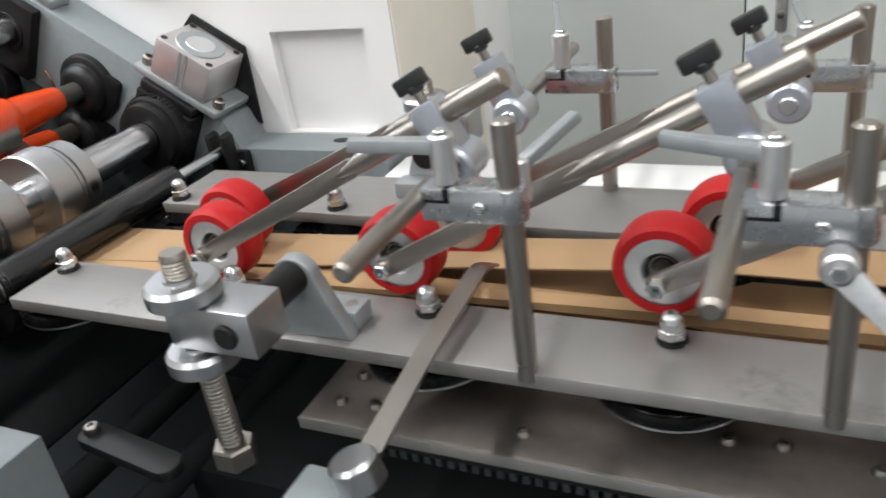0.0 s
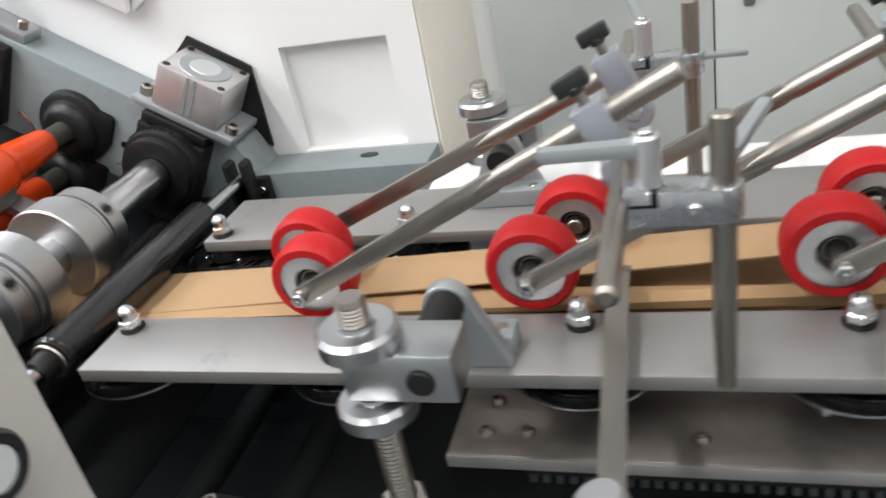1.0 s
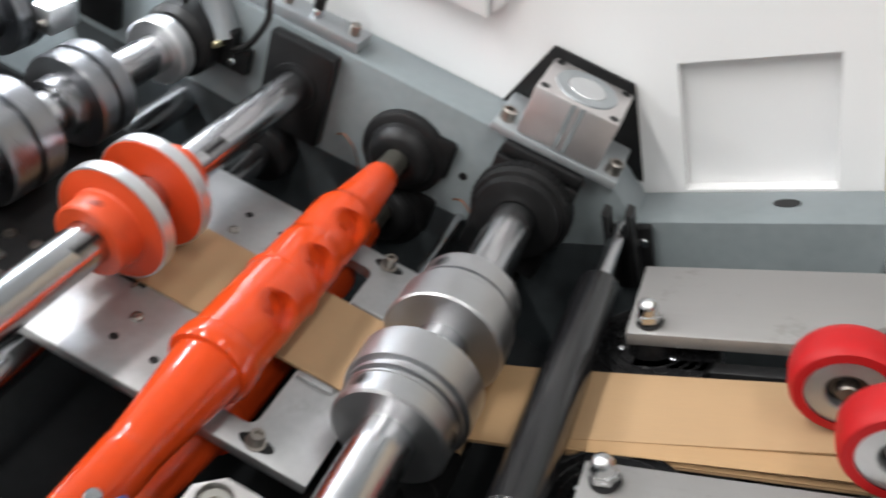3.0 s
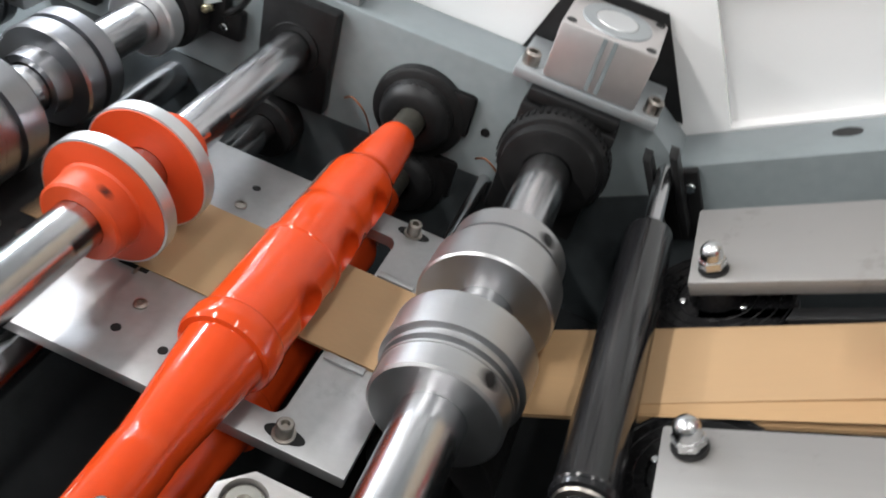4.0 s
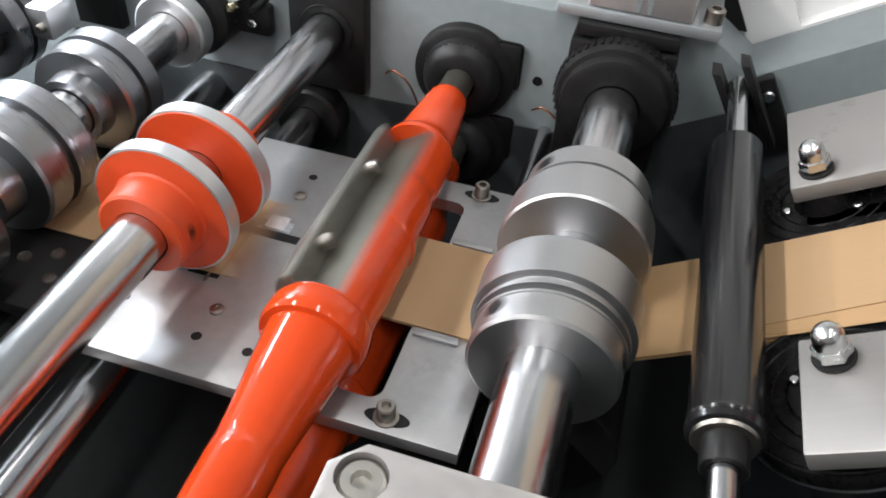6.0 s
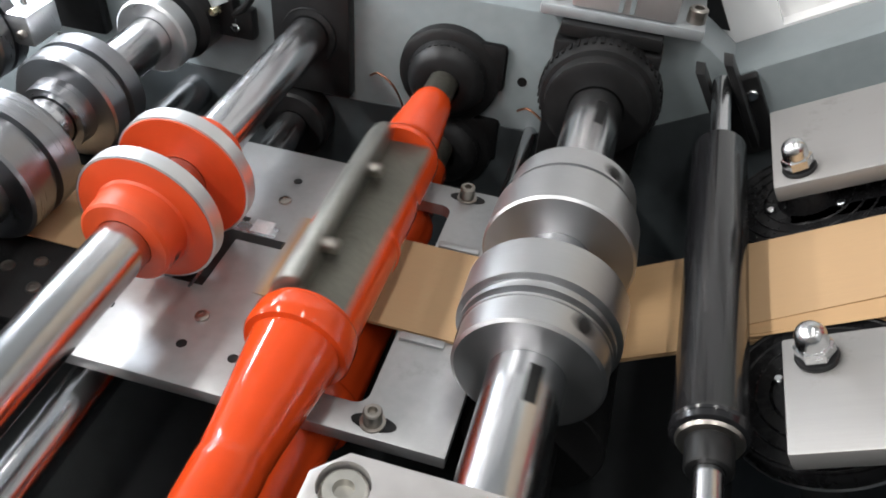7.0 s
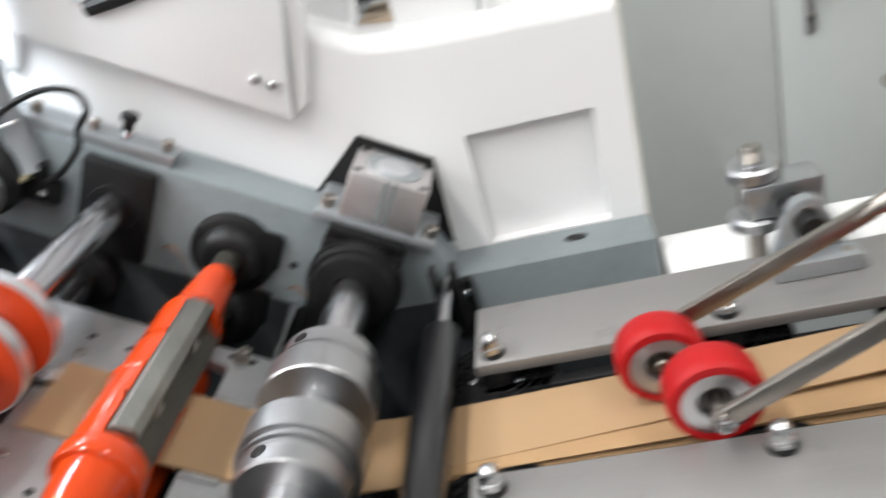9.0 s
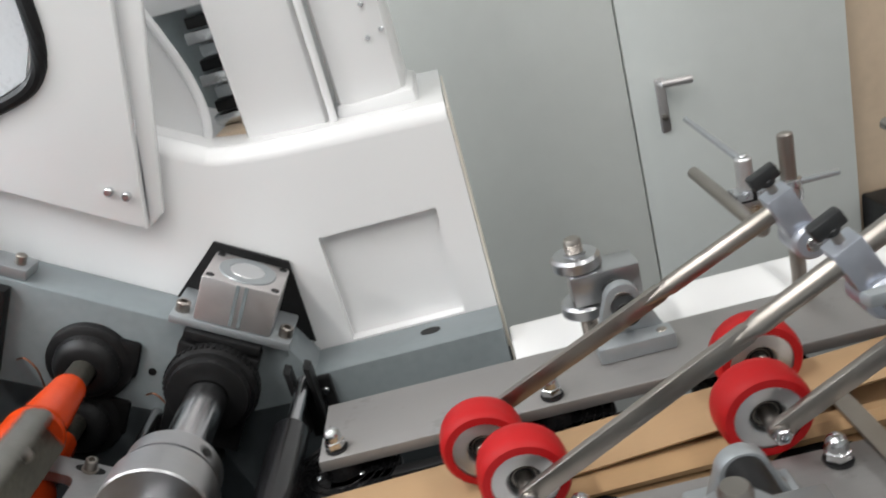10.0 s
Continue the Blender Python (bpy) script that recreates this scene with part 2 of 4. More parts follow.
def ring_poly(cx, cz, r, a0, a1, n=14):
    return [(cx + r * math.cos(radians(a0 + (a1 - a0) * k / n)), cz + r * math.sin(radians(a0 + (a1 - a0) * k / n))) for k in range(n + 1)]


def tube(points, r, bm=None, seg=10):
    """A round tube through points (smoothed)."""
    bm = bm or bmesh.new()
    P = [Vector(p) for p in points]
    pts = []
    for k in range(len(P) - 1):
        p0, p1, p2, p3 = P[max(k - 1, 0)], P[k], P[k + 1], P[min(k + 2, len(P) - 1)]
        for j in range(8):
            t = j / 8
            pts.append(0.5 * (2 * p1 + (p2 - p0) * t + (2 * p0 - 5 * p1 + 4 * p2 - p3) * t * t + (3 * p1 - p0 - 3 * p2 + p3) * t ** 3))
    pts.append(P[-1])
    rings = []
    up = Vector((0.3, 0.2, 0.93))
    for k, p in enumerate(pts):
        d = (pts[min(k + 1, len(pts) - 1)] - pts[max(k - 1, 0)]).normalized()
        a = d.cross(up).normalized()
        b = a.cross(d)
        rings.append([bm.verts.new(p + r * (math.cos(2 * math.pi * j / seg) * a + math.sin(2 * math.pi * j / seg) * b)) for j in range(seg)])
    for A, B in zip(rings, rings[1:]):
        for j in range(seg):
            bm.faces.new((A[j], A[(j + 1) % seg], B[(j + 1) % seg], B[j]))
    bm.faces.new(rings[0]), bm.faces.new(rings[-1][::-1])
    return bm


def carve(ob, cutters):
    """Cuts bmesh shapes (in decimetres, in the part's own space) out of a part for good."""
    bpy.context.view_layer.update()
    for bm in cutters:
        bmesh.ops.recalc_face_normals(bm, faces=bm.faces)
        bmesh.ops.scale(bm, vec=(D, D, D), verts=bm.verts)
        me = bpy.data.meshes.new("cutter")
        bm.to_mesh(me)
        bm.free()
        tool = new("cutter", me)
        tool.matrix_world = ob.matrix_world
        mod = ob.modifiers.new("carve", "BOOLEAN")
        mod.operation, mod.solver, mod.object = "DIFFERENCE", "EXACT", tool
        bpy.context.view_layer.update()
        done = bpy.data.meshes.new_from_object(ob.evaluated_get(bpy.context.evaluated_depsgraph_get()))
        ob.modifiers.clear()
        ob.data = done
        bpy.data.objects.remove(tool)
        bpy.data.meshes.remove(me)
    for p in ob.data.polygons:
        p.use_smooth = True
    ob.data.set_sharp_from_angle(angle=radians(32))


def structure(name, bm, mat, label, category, smooth=35):
    ob = part(name, bm, mat, None, label, smooth=smooth)
    return tagged(ob, label, category, kind="structure")


# ---- room ----
structure("floor", box(-45, 40, -40, 42, -1, 0, 0), M_FLOOR, "dark grey epoxy workshop floor", "floor")
structure("ceiling", box(-45, 40, -40, 42, 30.2, 31.2, 0), M_ROOM, "plain white painted ceiling", "ceiling")
structure("wall_south", box(-45, 40, -41, -40, 0, 30.2, 0), M_ROOM, "plain white painted wall", "wall")
structure("wall_east", box(40, 41, -41, 42, 0, 30.2, 0), M_ROOM, "plain white painted wall", "wall")
structure("wall_north", box(-45, 40, 42, 43, 0, 30.2, 0), M_ROOM, "plain white painted wall", "wall")
west = box(-46, -45, -41, 42, 0, 10, 0)
box(-46, -45, -41, 42, 26, 30.2, 0, west)
box(-46, -45, -41, 0, 10, 26, 0, west)
box(-46, -45, 24, 42, 10, 26, 0, west)
structure("wall_west", west, M_ROOM, "white painted wall with a wide window opening", "wall")


def tall_cabinet():
    """The grey sheet-steel cabinet behind the machine: two doors with a narrow gap."""
    c = thing("steel_cabinet", at(0, 8.3, 0), "grey-green lacquered steel cabinet with two plain doors and a lever handle", "cabinet")
    part("body", box(-9, 7.3, 0.3, 5.0, 0.2, 21, 0.03), M_DARK, c)
    a = part("door", box(-9, 3.993, 0, 0.28, 0.3, 21, 0.04), M_WALL, c)
    b = part("door", box(4.007, 7.3, 0, 0.28, 0.3, 21, 0.04), M_WALL, c)
    part("handle_plate", box(4.39, 4.54, -0.05, 0.0, 11.04, 11.88, 0.03), M_FAN, b, "small upright aluminium handle plate")
    hb = rod((4.46, -0.02, 11.82), (4.46, -0.28, 11.82), 0.055)
    rod((4.42, -0.26, 11.83), (4.88, -0.26, 11.80), 0.06, bm=hb)
    part("lever_handle", hb, M_FAN, b, "round aluminium lever handle")
    part("lock_cylinder", prism(ring_poly(4.46, 11.28, 0.05, 0, 340, 12), -0.10, -0.045, bev=0.005), M_STAINLESS, b)
    return c


tall_cabinet()
d2 = thing("wooden_locker", at(7.36, 8.6, 0), "beige laminate locker standing beside the steel cabinet", "locker")
part("body", box(0, 9, 0, 4, 0.4, 21, 0.03), M_BEIGE, d2)
part("plinth", box(0.1, 8.9, 0.15, 3.9, 0, 0.4, 0.02), M_BLACK, d2)
bx = thing("black_box", at(8.3, 7.0, 0), "dark box standing before the beige locker", "box")
part("body", box(-0.95, 3, 0, 1.4, 0, 9.2, 0.05), M_BLACK, bx)


# ---- machine frame ----
def inc_xz(s, n):
    a = radians(INC_A)
    return (-1.27 - s * math.cos(a) + n * math.sin(a), 11.31 + s * math.sin(a) + n * math.cos(a))


def side_frame(name, mirror, label):
    """A cast side frame: a level ledge, then the climbing part. mirror flips it to the near side."""
    f = lambda y: 1.086 - y if mirror else y
    lo, hi = sorted((f(2.57), f(3.05)))
    t = thing(name, at(0, 0, 0), label, "machine frame", kind="structure")
    poly = [(1.36, 8.0), (1.36, 11.455), (-0.33, 11.455), inc_xz(-0.52, 0.76), inc_xz(-0.45, 0.80), inc_xz(0.52, 0.82), inc_xz(0.62, 0.80), inc_xz(7.5, 0.80), (-8.2, 8.0)]
    part("casting", prism(poly, lo, hi, bev=0.025), M_GREY, t)
    part("mounting_hole", revolve([(0, 0), (0, 0.075), (0.004, 0.075), (0.004, 0)], 24, Matrix.Translation((0.72, f(2.85), 11.456)) @ Matrix.Diagonal((1.25, 0.8, 1, 1))), M_BLACK, t, "dark round mounting hole")
    if not mirror:
        part("tapped_hole", revolve([(-0.006, 0), (-0.006, 0.035), (0.0, 0.035)], 16, Matrix.Translation((-1.665, 2.57, 11.87)) @ Y_AXIS), M_BLACK, t)
    return t


side_frame("side_frame_far", False, "grey enamelled cast side frame with a level ledge and a climbing part")
side_frame("side_frame_near", True, "grey enamelled cast side frame on the operator side")


def cylinder_bracket(name):
    """The silver compact cylinder on its bracket above the first shaft's bearing housing."""
    b = thing(name, INC, "silver square air cylinder on a bracket over a black bearing housing", "air cylinder", "air cylinders over the first shaft")

    def bx(s0, s1, y0, y1, n0, n1, bev=0.012, bm=None):
        return box(-s1, -s0, y0, y1, n0, n1, bev, bm)
    part("bracket", bx(-0.45, 0.57, 2.43, 3.0, 0.85, 0.93, 0.02), M_GREY_ALU, b, "grey bracket plate")
    body = bx(-0.27, 0.38, 2.44, 3.0, 0.933, 1.34, 0.02)
    part("cylinder_body", body, M_FAN, b)
    for g in (-0.01, 0.06):
        part("groove", bx(g, g + 0.03, 2.434, 2.442, 0.95, 1.33, 0), M_GREY, b)
    yc = 2.72
    part("end_cap", revolve([(1.30, 0.0), (1.347, 0.0), (1.347, 0.15), (1.352, 0.15), (1.352, 0.235), (1.345, 0.24), (1.30, 0.24)], 40, Matrix.Translation((-0.055, yc, 0))), M_GREY_ALU, b, "round piston cover")
    part("piston_face", revolve([(1.344, 0), (1.355, 0), (1.355, 0.14), (1.344, 0.15)], 36, Matrix.Translation((-0.055, yc, 0))), M_ALU, b)
    for s in (-0.215, 0.325):
        for y in (2.5, 2.94):
            part("corner_screw", revolve([(1.33, 0), (1.343, 0), (1.343, 0.035), (1.33, 0.04)], 14, Matrix.Translation((-s, y, 0))), M_BLACK, b)
    for s in (-0.385, 0.49):
        z = Matrix.Translation((-s, 2.55, 0))
        bm = revolve([(0.93, 0), (0.93, 0.06), (1.01, 0.06), (1.02, 0.05), (1.02, 0.03), (0.98, 0.028), (0.98, 0)], 20, z)
        part("socket_screw", bm, M_STAINLESS, b)
    part("bearing_housing", bx(-0.24, 0.44, 2.36, 2.60, -0.2, 0.74, 0.02), M_BLACK, b, "black bearing housing")
    part("clamp_bar", bx(-0.22, 0.42, 2.38, 2.58, 0.76, 0.845, 0.01), M_BLACK, b)
    pl = [(0.66, 0.72), (0.43, 1.40), (-0.24, 1.40), (-0.66, 0.70)]
    part("back_plate", prism([(-s, n) for s, n in pl], 3.01, 3.045, bev=0.005), M_BLACK, b, "black cut-out plate")
    return b


cylinder_bracket("air_cylinder")
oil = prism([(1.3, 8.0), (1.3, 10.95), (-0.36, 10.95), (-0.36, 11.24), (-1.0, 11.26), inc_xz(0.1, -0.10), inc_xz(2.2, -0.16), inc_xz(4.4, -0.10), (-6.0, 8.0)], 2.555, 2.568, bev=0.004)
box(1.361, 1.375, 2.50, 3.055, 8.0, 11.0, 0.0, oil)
structure("frame_shade_sheet", oil, M_OIL_SHADE, "dark sheet for shade and oil low on the far side frame", "machine panel")


def near_cylinder():
    """The operator-side cylinder: its pale top plate with cut corners, a round cap and counterbored screws."""
    t = thing("air_cylinder", INC @ pose(0.002, 0.007, 0.010), "silver air cylinder with a pale plate, cut corners and counterbored screws", "air cylinder", "air cylinders over the first shaft")
    x0, x1, y0, y1, c = -0.60, 0.45, -1.92, -1.215, 0.09
    out = [(x0 + c, y1), (x0, y1 - c), (x0, y0 + c), (x0 + c, y0), (x1 - c, y0), (x1, y0 + c), (x1, y1 - c), (x1 - c, y1)]
    top = part("top_plate", prism(out, 0.95, 1.06, plane="xy", bev=0.016), M_FAN, t, "pale anodised top plate")
    spots = [(x, y) for x in (-0.49, 0.34) for y in (-1.325, -1.81)]
    carve(top, [rod(Vector((x, y, 0.99)), Vector((x, y, 1.2)), 0.077, 32, 0) for x, y in spots])
    part("cylinder_body", box(-0.52, 0.37, -1.86, -1.29, 0.55, 0.95, 0.02), M_FAN, t)
    part("round_cap", revolve([(1.05, 0.0), (1.066, 0.0), (1.066, 0.22), (1.062, 0.235), (1.05, 0.235)], 48, Matrix.Translation((-0.075, -1.66, 0))), M_ALU, t, "round piston cover")
    part("cap_groove", revolve([(1.058, 0.235), (1.0625, 0.235), (1.0625, 0.255), (1.058, 0.255)], 48, Matrix.Translation((-0.075, -1.66, 0))), M_BLACK, t)
    for x, y in spots:
        z = Matrix.Translation((x, y, 0))
        part("socket_screw", revolve([(0.985, 0), (0.985, 0.069), (1.035, 0.069), (1.043, 0.060), (1.043, 0.031), (1.012, 0.029), (1.012, 0)], 30, z), M_STEEL_SCREW, t)
    part("foot_block", box(-0.50, 0.35, -1.90, -1.485, 0.2, 0.55, 0.02), M_BLACK, t)
    return t


near_cylinder()


def white_body():
    """The white machine body behind the far frame, with the recessed panel."""
    t = thing("machine_body", at(0, 0, 0), "white enamelled machine body with a recessed square panel", "machine body", kind="structure")
    y0 = 3.06
    x0, z0, x1, z1 = -0.02, 11.46, 1.052, 12.50
    part("panel_stile", prism([(x1, 8.0), (1.345, 8.0), (1.36, 13.22), (x1, 13.232)], y0, 3.3, bev=0.0), M_WHITE, t)
    part("panel_lower", box(x0, x1, y0, 3.3, 8.0, z0, 0.0), M_WHITE, t)
    part("recess_panel", box(x0 - 0.002, x1 + 0.002, y0 + 0.115, 3.32, z0, z1, 0.0), M_WHITE, t, "recessed white panel")
    part("panel_left", prism([(x0, 8.0), (x0, 13.275), (-0.3, 13.30), (-0.7, 13.36), (-1.0, 13.52), (-6.5, 16.66), (-6.5, 8.0)], y0, 3.3, bev=0.0), M_WHITE, t)
    part("panel_top", prism([(x0, z1), (x1, z1), (x1, 13.232), (x0, 13.275)], y0, 3.3, bev=0.0), M_WHITE, t)
    top = [(1.34, 12.89), (1.355, 13.355), (0.4, 13.395), (-0.3, 13.435), (-0.7, 13.495), (-1.0, 13.655), (-6.5, 16.79), (-6.5, 12.89)]
    part("shoulder", prism(top, 3.205, 5.0, bev=0.0), M_WHITE, t)
    edge = [(x, y0 + 0.14, z - 0.142) for x, z in ((1.352, 13.355), (0.9, 13.374), (0.4, 13.395), (0.0, 13.413), (-0.3, 13.435), (-0.7, 13.495), (-1.0, 13.655), (-3.0, 14.795), (-6.5, 16.79))]
    part("rolled_edge", tube(edge, 0.14, seg=28), M_WHITE, t, "rolled upper edge")
    part("end_panel", prism([(3.07, 4.0), (5.0, 4.0), (5.0, 13.28), (3.07, 13.32)], 1.362, 1.385, plane="yz", bev=0.008), M_CREAM, t, "cream enamelled end panel")
    part("core", box(-6.4, 1.29, 3.33, 4.98, 4.0, 12.88, 0.0), M_WHITE, t)
    part("rear_cover", box(-6.4, 1.33, 5.02, 6.3, 4.0, 12.93, 0.04), M_WHITE, t, "lower white rear cover")
    # upper works
    part("column", box(-0.41, 0.31, 3.42, 4.6, 13.3, 17.5, 0.05), M_WHITE, t, "white upright column")
    part("column_edge", rod((0.38, 3.40, 13.38), (0.40, 3.40, 17.4), 0.035), M_WHITE, t)
    dome = prism([(0.42, 13.3), (1.06, 13.3), (1.06, 15.2), (0.9, 17.5), (0.42, 17.5)], 3.5, 4.6, bev=0.14)
    part("hood", dome, M_WHITE, t, "white rounded hood")
    part("hood_rim", box(0.40, 1.14, 3.46, 4.62, 13.3, 13.50, 0.07), M_WHITE, t)
    for dx, dz in ((0.88, 14.28), (1.0, 14.33), (0.86, 14.0), (0.99, 14.04)):
        part("rivet", rod((dx, 3.47, dz), (dx, 3.52, dz), 0.022, 12, 0.004), M_ZINC, t)
    gp = [(-1.7, 13.2), (-0.83, 13.40), (-0.74, 13.62), (-0.72, 13.85), (-0.76, 14.15), (-0.86, 14.5), (-0.98, 14.9), (-1.05, 15.6), (-1.05, 17), (-1.7, 17)]
    part("curved_guard", prism(gp, 3.52, 3.60, bev=0.02), M_WHITE, t, "curved white guard plate")
    part("guard_rim", tube([(x, 3.52, z) for x, z in gp[1:9]], 0.045), M_WHITE, t)
    part("upper_bridge", box(-1.2, -0.40, 3.9, 4.6, 14.62, 15.0, 0.03), M_WHITE, t)
    for k in range(9):
        part("valve_block", box(-0.80 + 0.05 * (k % 3), -0.44 - 0.03 * (k % 2), 4.0, 4.3, 13.52 + 0.13 * k, 13.63 + 0.13 * k, 0.02), (M_ZINC, M_BLACK, M_GREY_ALU)[k % 3], t)
    part("inner_back", box(-1.6, -0.25, 4.62, 4.7, 13.4, 17, 0), M_GREY, t)
    part("inner_floor", box(-0.86, -0.42, 3.61, 4.6, 13.45, 13.51, 0), M_BEIGE, t)
    return t


white_body()


def guard_leaf():
    t = thing("guard_door", at(0, 0, 0), "white sheet-metal guard door with a black rubber-edged window", "guard door")
    part("leaf", prism([(-1.34, 13.03), (-0.89, 14.86), (-0.8, 17.5), (-5.5, 17.5), (-5.5, 15.6)], 2.86, 2.955, bev=0.012), M_WHITE, t)
    part("edge_flange", prism([(-1.335, 13.02), (-1.20, 13.10), (-0.70, 14.80), (-0.6, 17.5), (-0.79, 17.5), (-0.88, 14.86)], 2.957, 3.04, bev=0.01), M_WHITE, t)
    part("lower_rail", prism([inc_xz(1.1, 1.45), inc_xz(1.1, 1.52), inc_xz(6.0, 1.52), inc_xz(6.0, 1.45)], 2.98, 3.055, bev=0.008), M_WHITE, t)
    for x, z in ((-1.375, 13.345), (-1.50, 13.42)):
        b = part("bolt", rod((x, 2.86, z), (x, 2.80, z), 0.038, 18, 0.01), M_ZINC, t)
    arch = [(-2.6, 14.25), (-2.1, 14.29), (-1.72, 14.40), (-1.55, 14.68), (-1.50, 15.2), (-1.45, 16.0)]
    part("window_seal", tube([(x, 2.85, z) for x, z in arch], 0.062), M_BLACK, t, "black rubber window seal")
    part("window_pane", prism([(-2.7, 14.31), (-2.1, 14.34), (-1.76, 14.44), (-1.61, 14.7), (-1.56, 15.2), (-1.5, 16), (-2.7, 16)], 2.845, 2.857, bev=0), M_CLEAR, t, "milky window pane")
    return t


guard_leaf()


def turned_x(prof, y, z):
    """(x, radius) pairs turned round an axis along x through y, z."""
    return revolve(prof, 40, Matrix.Translation((0, y, z)) @ Matrix.Rotation(radians(90), 4, "Y"))


def near_guard():
    t = thing("front_cover", at(0, 0, 0), "pale grey enamelled front cover with a black round knob", "machine cover")
    part("panel", box(-4.5, 1.45, -2.9, -1.97, 8.0, 13.0, 0.05), M_COVER, t)
    part("knob", turned_x([(1.45, 0.0), (1.45, 0.12), (1.48, 0.13), (1.55, 0.125), (1.57, 0.11), (1.57, 0.085), (1.555, 0.08), (1.555, 0.0)], -2.33, 12.63), M_KNOB, t, "black round knob")
    part("dial_face", turned_x([(1.556, 0.0), (1.562, 0.0), (1.562, 0.074), (1.556, 0.078)], -2.33, 12.63), M_CLEAR, t, "pale round dial face")
    part("paint_mark", box(0.29, 0.40, -2.10, -2.02, 12.997, 13.004, 0.0), M_BLUE, t, "faded blue paint mark")
    return t


near_guard()
structure("white_side_cover", box(1.40, 36.0, 1.93, 2.88, 10.9, 11.30, 0.03), M_WHITE, "white enamelled flat cover beside the folding bed", "machine cover")
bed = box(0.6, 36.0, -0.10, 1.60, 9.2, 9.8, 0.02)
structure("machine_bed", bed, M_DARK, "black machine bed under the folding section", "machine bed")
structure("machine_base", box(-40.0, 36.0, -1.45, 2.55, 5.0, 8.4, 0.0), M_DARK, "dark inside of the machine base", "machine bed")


tray_bm = box(-7.0, 1.2, -1.47, 2.56, -1.05, -1.0, 0.0)
dark_tray = structure("dark_tray", tray_bm, M_DARK, "near-black tray added for shade under the climbing section", "machine bed")
dark_tray.matrix_world = INC

# ---- folding bed ----
def bed_plate(name, y0, y1, z0, z1, x0, label):
    t = thing(name, at(x0, y0, z0), label, "bed plate", "plates of the folding bed")
    part("plate", box(0, 36.0 - x0, 0, y1 - y0, 0, z1 - z0, 0.012), M_LOWER if name == "lower_plate" else M_PLATE, t)
    return t


bed_plate("bed_plate", -0.445, 0.125, 11.405, 11.5, -0.13, "ground steel bed plate on the operator side of the web")
bed_plate("bed_plate", 1.175, 1.92, 11.405, 11.5, -0.13, "ground steel bed plate on the far side of the web")
lower = bed_plate("lower_plate", -0.46, 0.9, 10.84, 10.93, 2.2, "lower grey steel plate under the folding bed")
part("front_edge", box(0, 33.8, -0.012, -0.0005, 0.004, 0.088, 0.003), M_PLATE, lower, "front edge in untinted plate steel")
rail = thing("guide_rail", at(-0.1, 1.02, 11.02), "black guide rail with small screws under the far bed plate", "guide rail")
part("bar", box(0, 36, 0.06, 0.16, 0, 0.30, 0.01), M_BLACK, rail)
for k in range(16):
    part("screw", rod((0.12 + 0.22 * k + 0.1 * (k % 2), 0.06, 0.10 + 0.05 * (k % 2)), (0.12 + 0.22 * k + 0.1 * (k % 2), 0.045, 0.10 + 0.05 * (k % 2)), 0.014, 10, 0.004), M_ZINC, rail)


def acorn_nut():
    t = thing("acorn_nut", at(0, 0, 11.5), "shiny zinc-plated acorn nut on a dark washer", "nut", "acorn nuts on the bed plates")
    part("washer", revolve([(0, 0), (0, 0.080), (0.014, 0.083), (0.022, 0.078), (0.022, 0)], 28), M_BLACK, t, "dark steel washer")
    part("hexagon", hexagon(0.075, 0.022, 0.09), M_ZINC, t)
    prof = [(0.085, 0.062), (0.12, 0.061)] + [(0.12 + 0.061 * math.sin(radians(a)), 0.061 * math.cos(radians(a))) for a in (15, 30, 45, 60, 75)] + [(0.181, 0)]
    part("dome", revolve(prof, 28), M_ZINC, t)
    return t


nut = acorn_nut()
nut.matrix_world = at(0, 0, 11.5)
for k, (x, y) in enumerate([(1.56, 0), (2.98, 0), (4.38, 0), (5.8, 0), (0, 1.288), (1.59, 1.288), (2.98, 1.288), (4.40, 1.288), (5.8, 1.288)]):
    copy_thing(nut, at(x, y, 11.5, 0, 0, 17 * k))


def belt_pulley():
    t = thing("belt_pulley", at(0, 0, 11.1), "black moulded belt pulley with turned rings under the bed plate", "pulley", "pulleys under the bed plates")
    prof = [(0.085, 0), (0.085, 0.30), (0.10, 0.38), (0.12, 0.41), (0.135, 0.42), (0.185, 0.42), (0.2, 0.41)]
    for r in (0.40, 0.34, 0.28, 0.22):
        prof += [(0.2, r), (0.206, r - 0.006), (0.2, r - 0.012)]
    prof += [(0.2, 0.15), (0.23, 0.14), (0.29, 0.12), (0.29, 0)]
    part("sheave", revolve(prof, 56), M_PULLEY, t)
    part("rim", revolve([(0.118, 0.408), (0.112, 0.414), (0.120, 0.422), (0.128, 0.418)], 56), M_COLLAR_DARK, t, "thin ring in place of the rim's gloss highlight")
    for a in (40, 160, 280):
        part("screw", rod((0.19 * math.cos(radians(a)), 0.19 * math.sin(radians(a)), 0.2), (0.19 * math.cos(radians(a)), 0.19 * math.sin(radians(a)), 0.225), 0.022, 12, 0.006), M_ZINC, t)
    return t


pul = belt_pulley()
pul.matrix_world = at(0, 0.0, 11.12)
for k, (x, y) in enumerate([(1.56, 0.0), (2.98, 0.0), (4.38, 0.0), (5.8, 0.0), (0, 1.288), (1.59, 1.288), (2.98, 1.288), (4.40, 1.288), (5.8, 1.288)]):
    copy_thing(pul, at(x, y, 11.12, 0, 0, 40 * k))


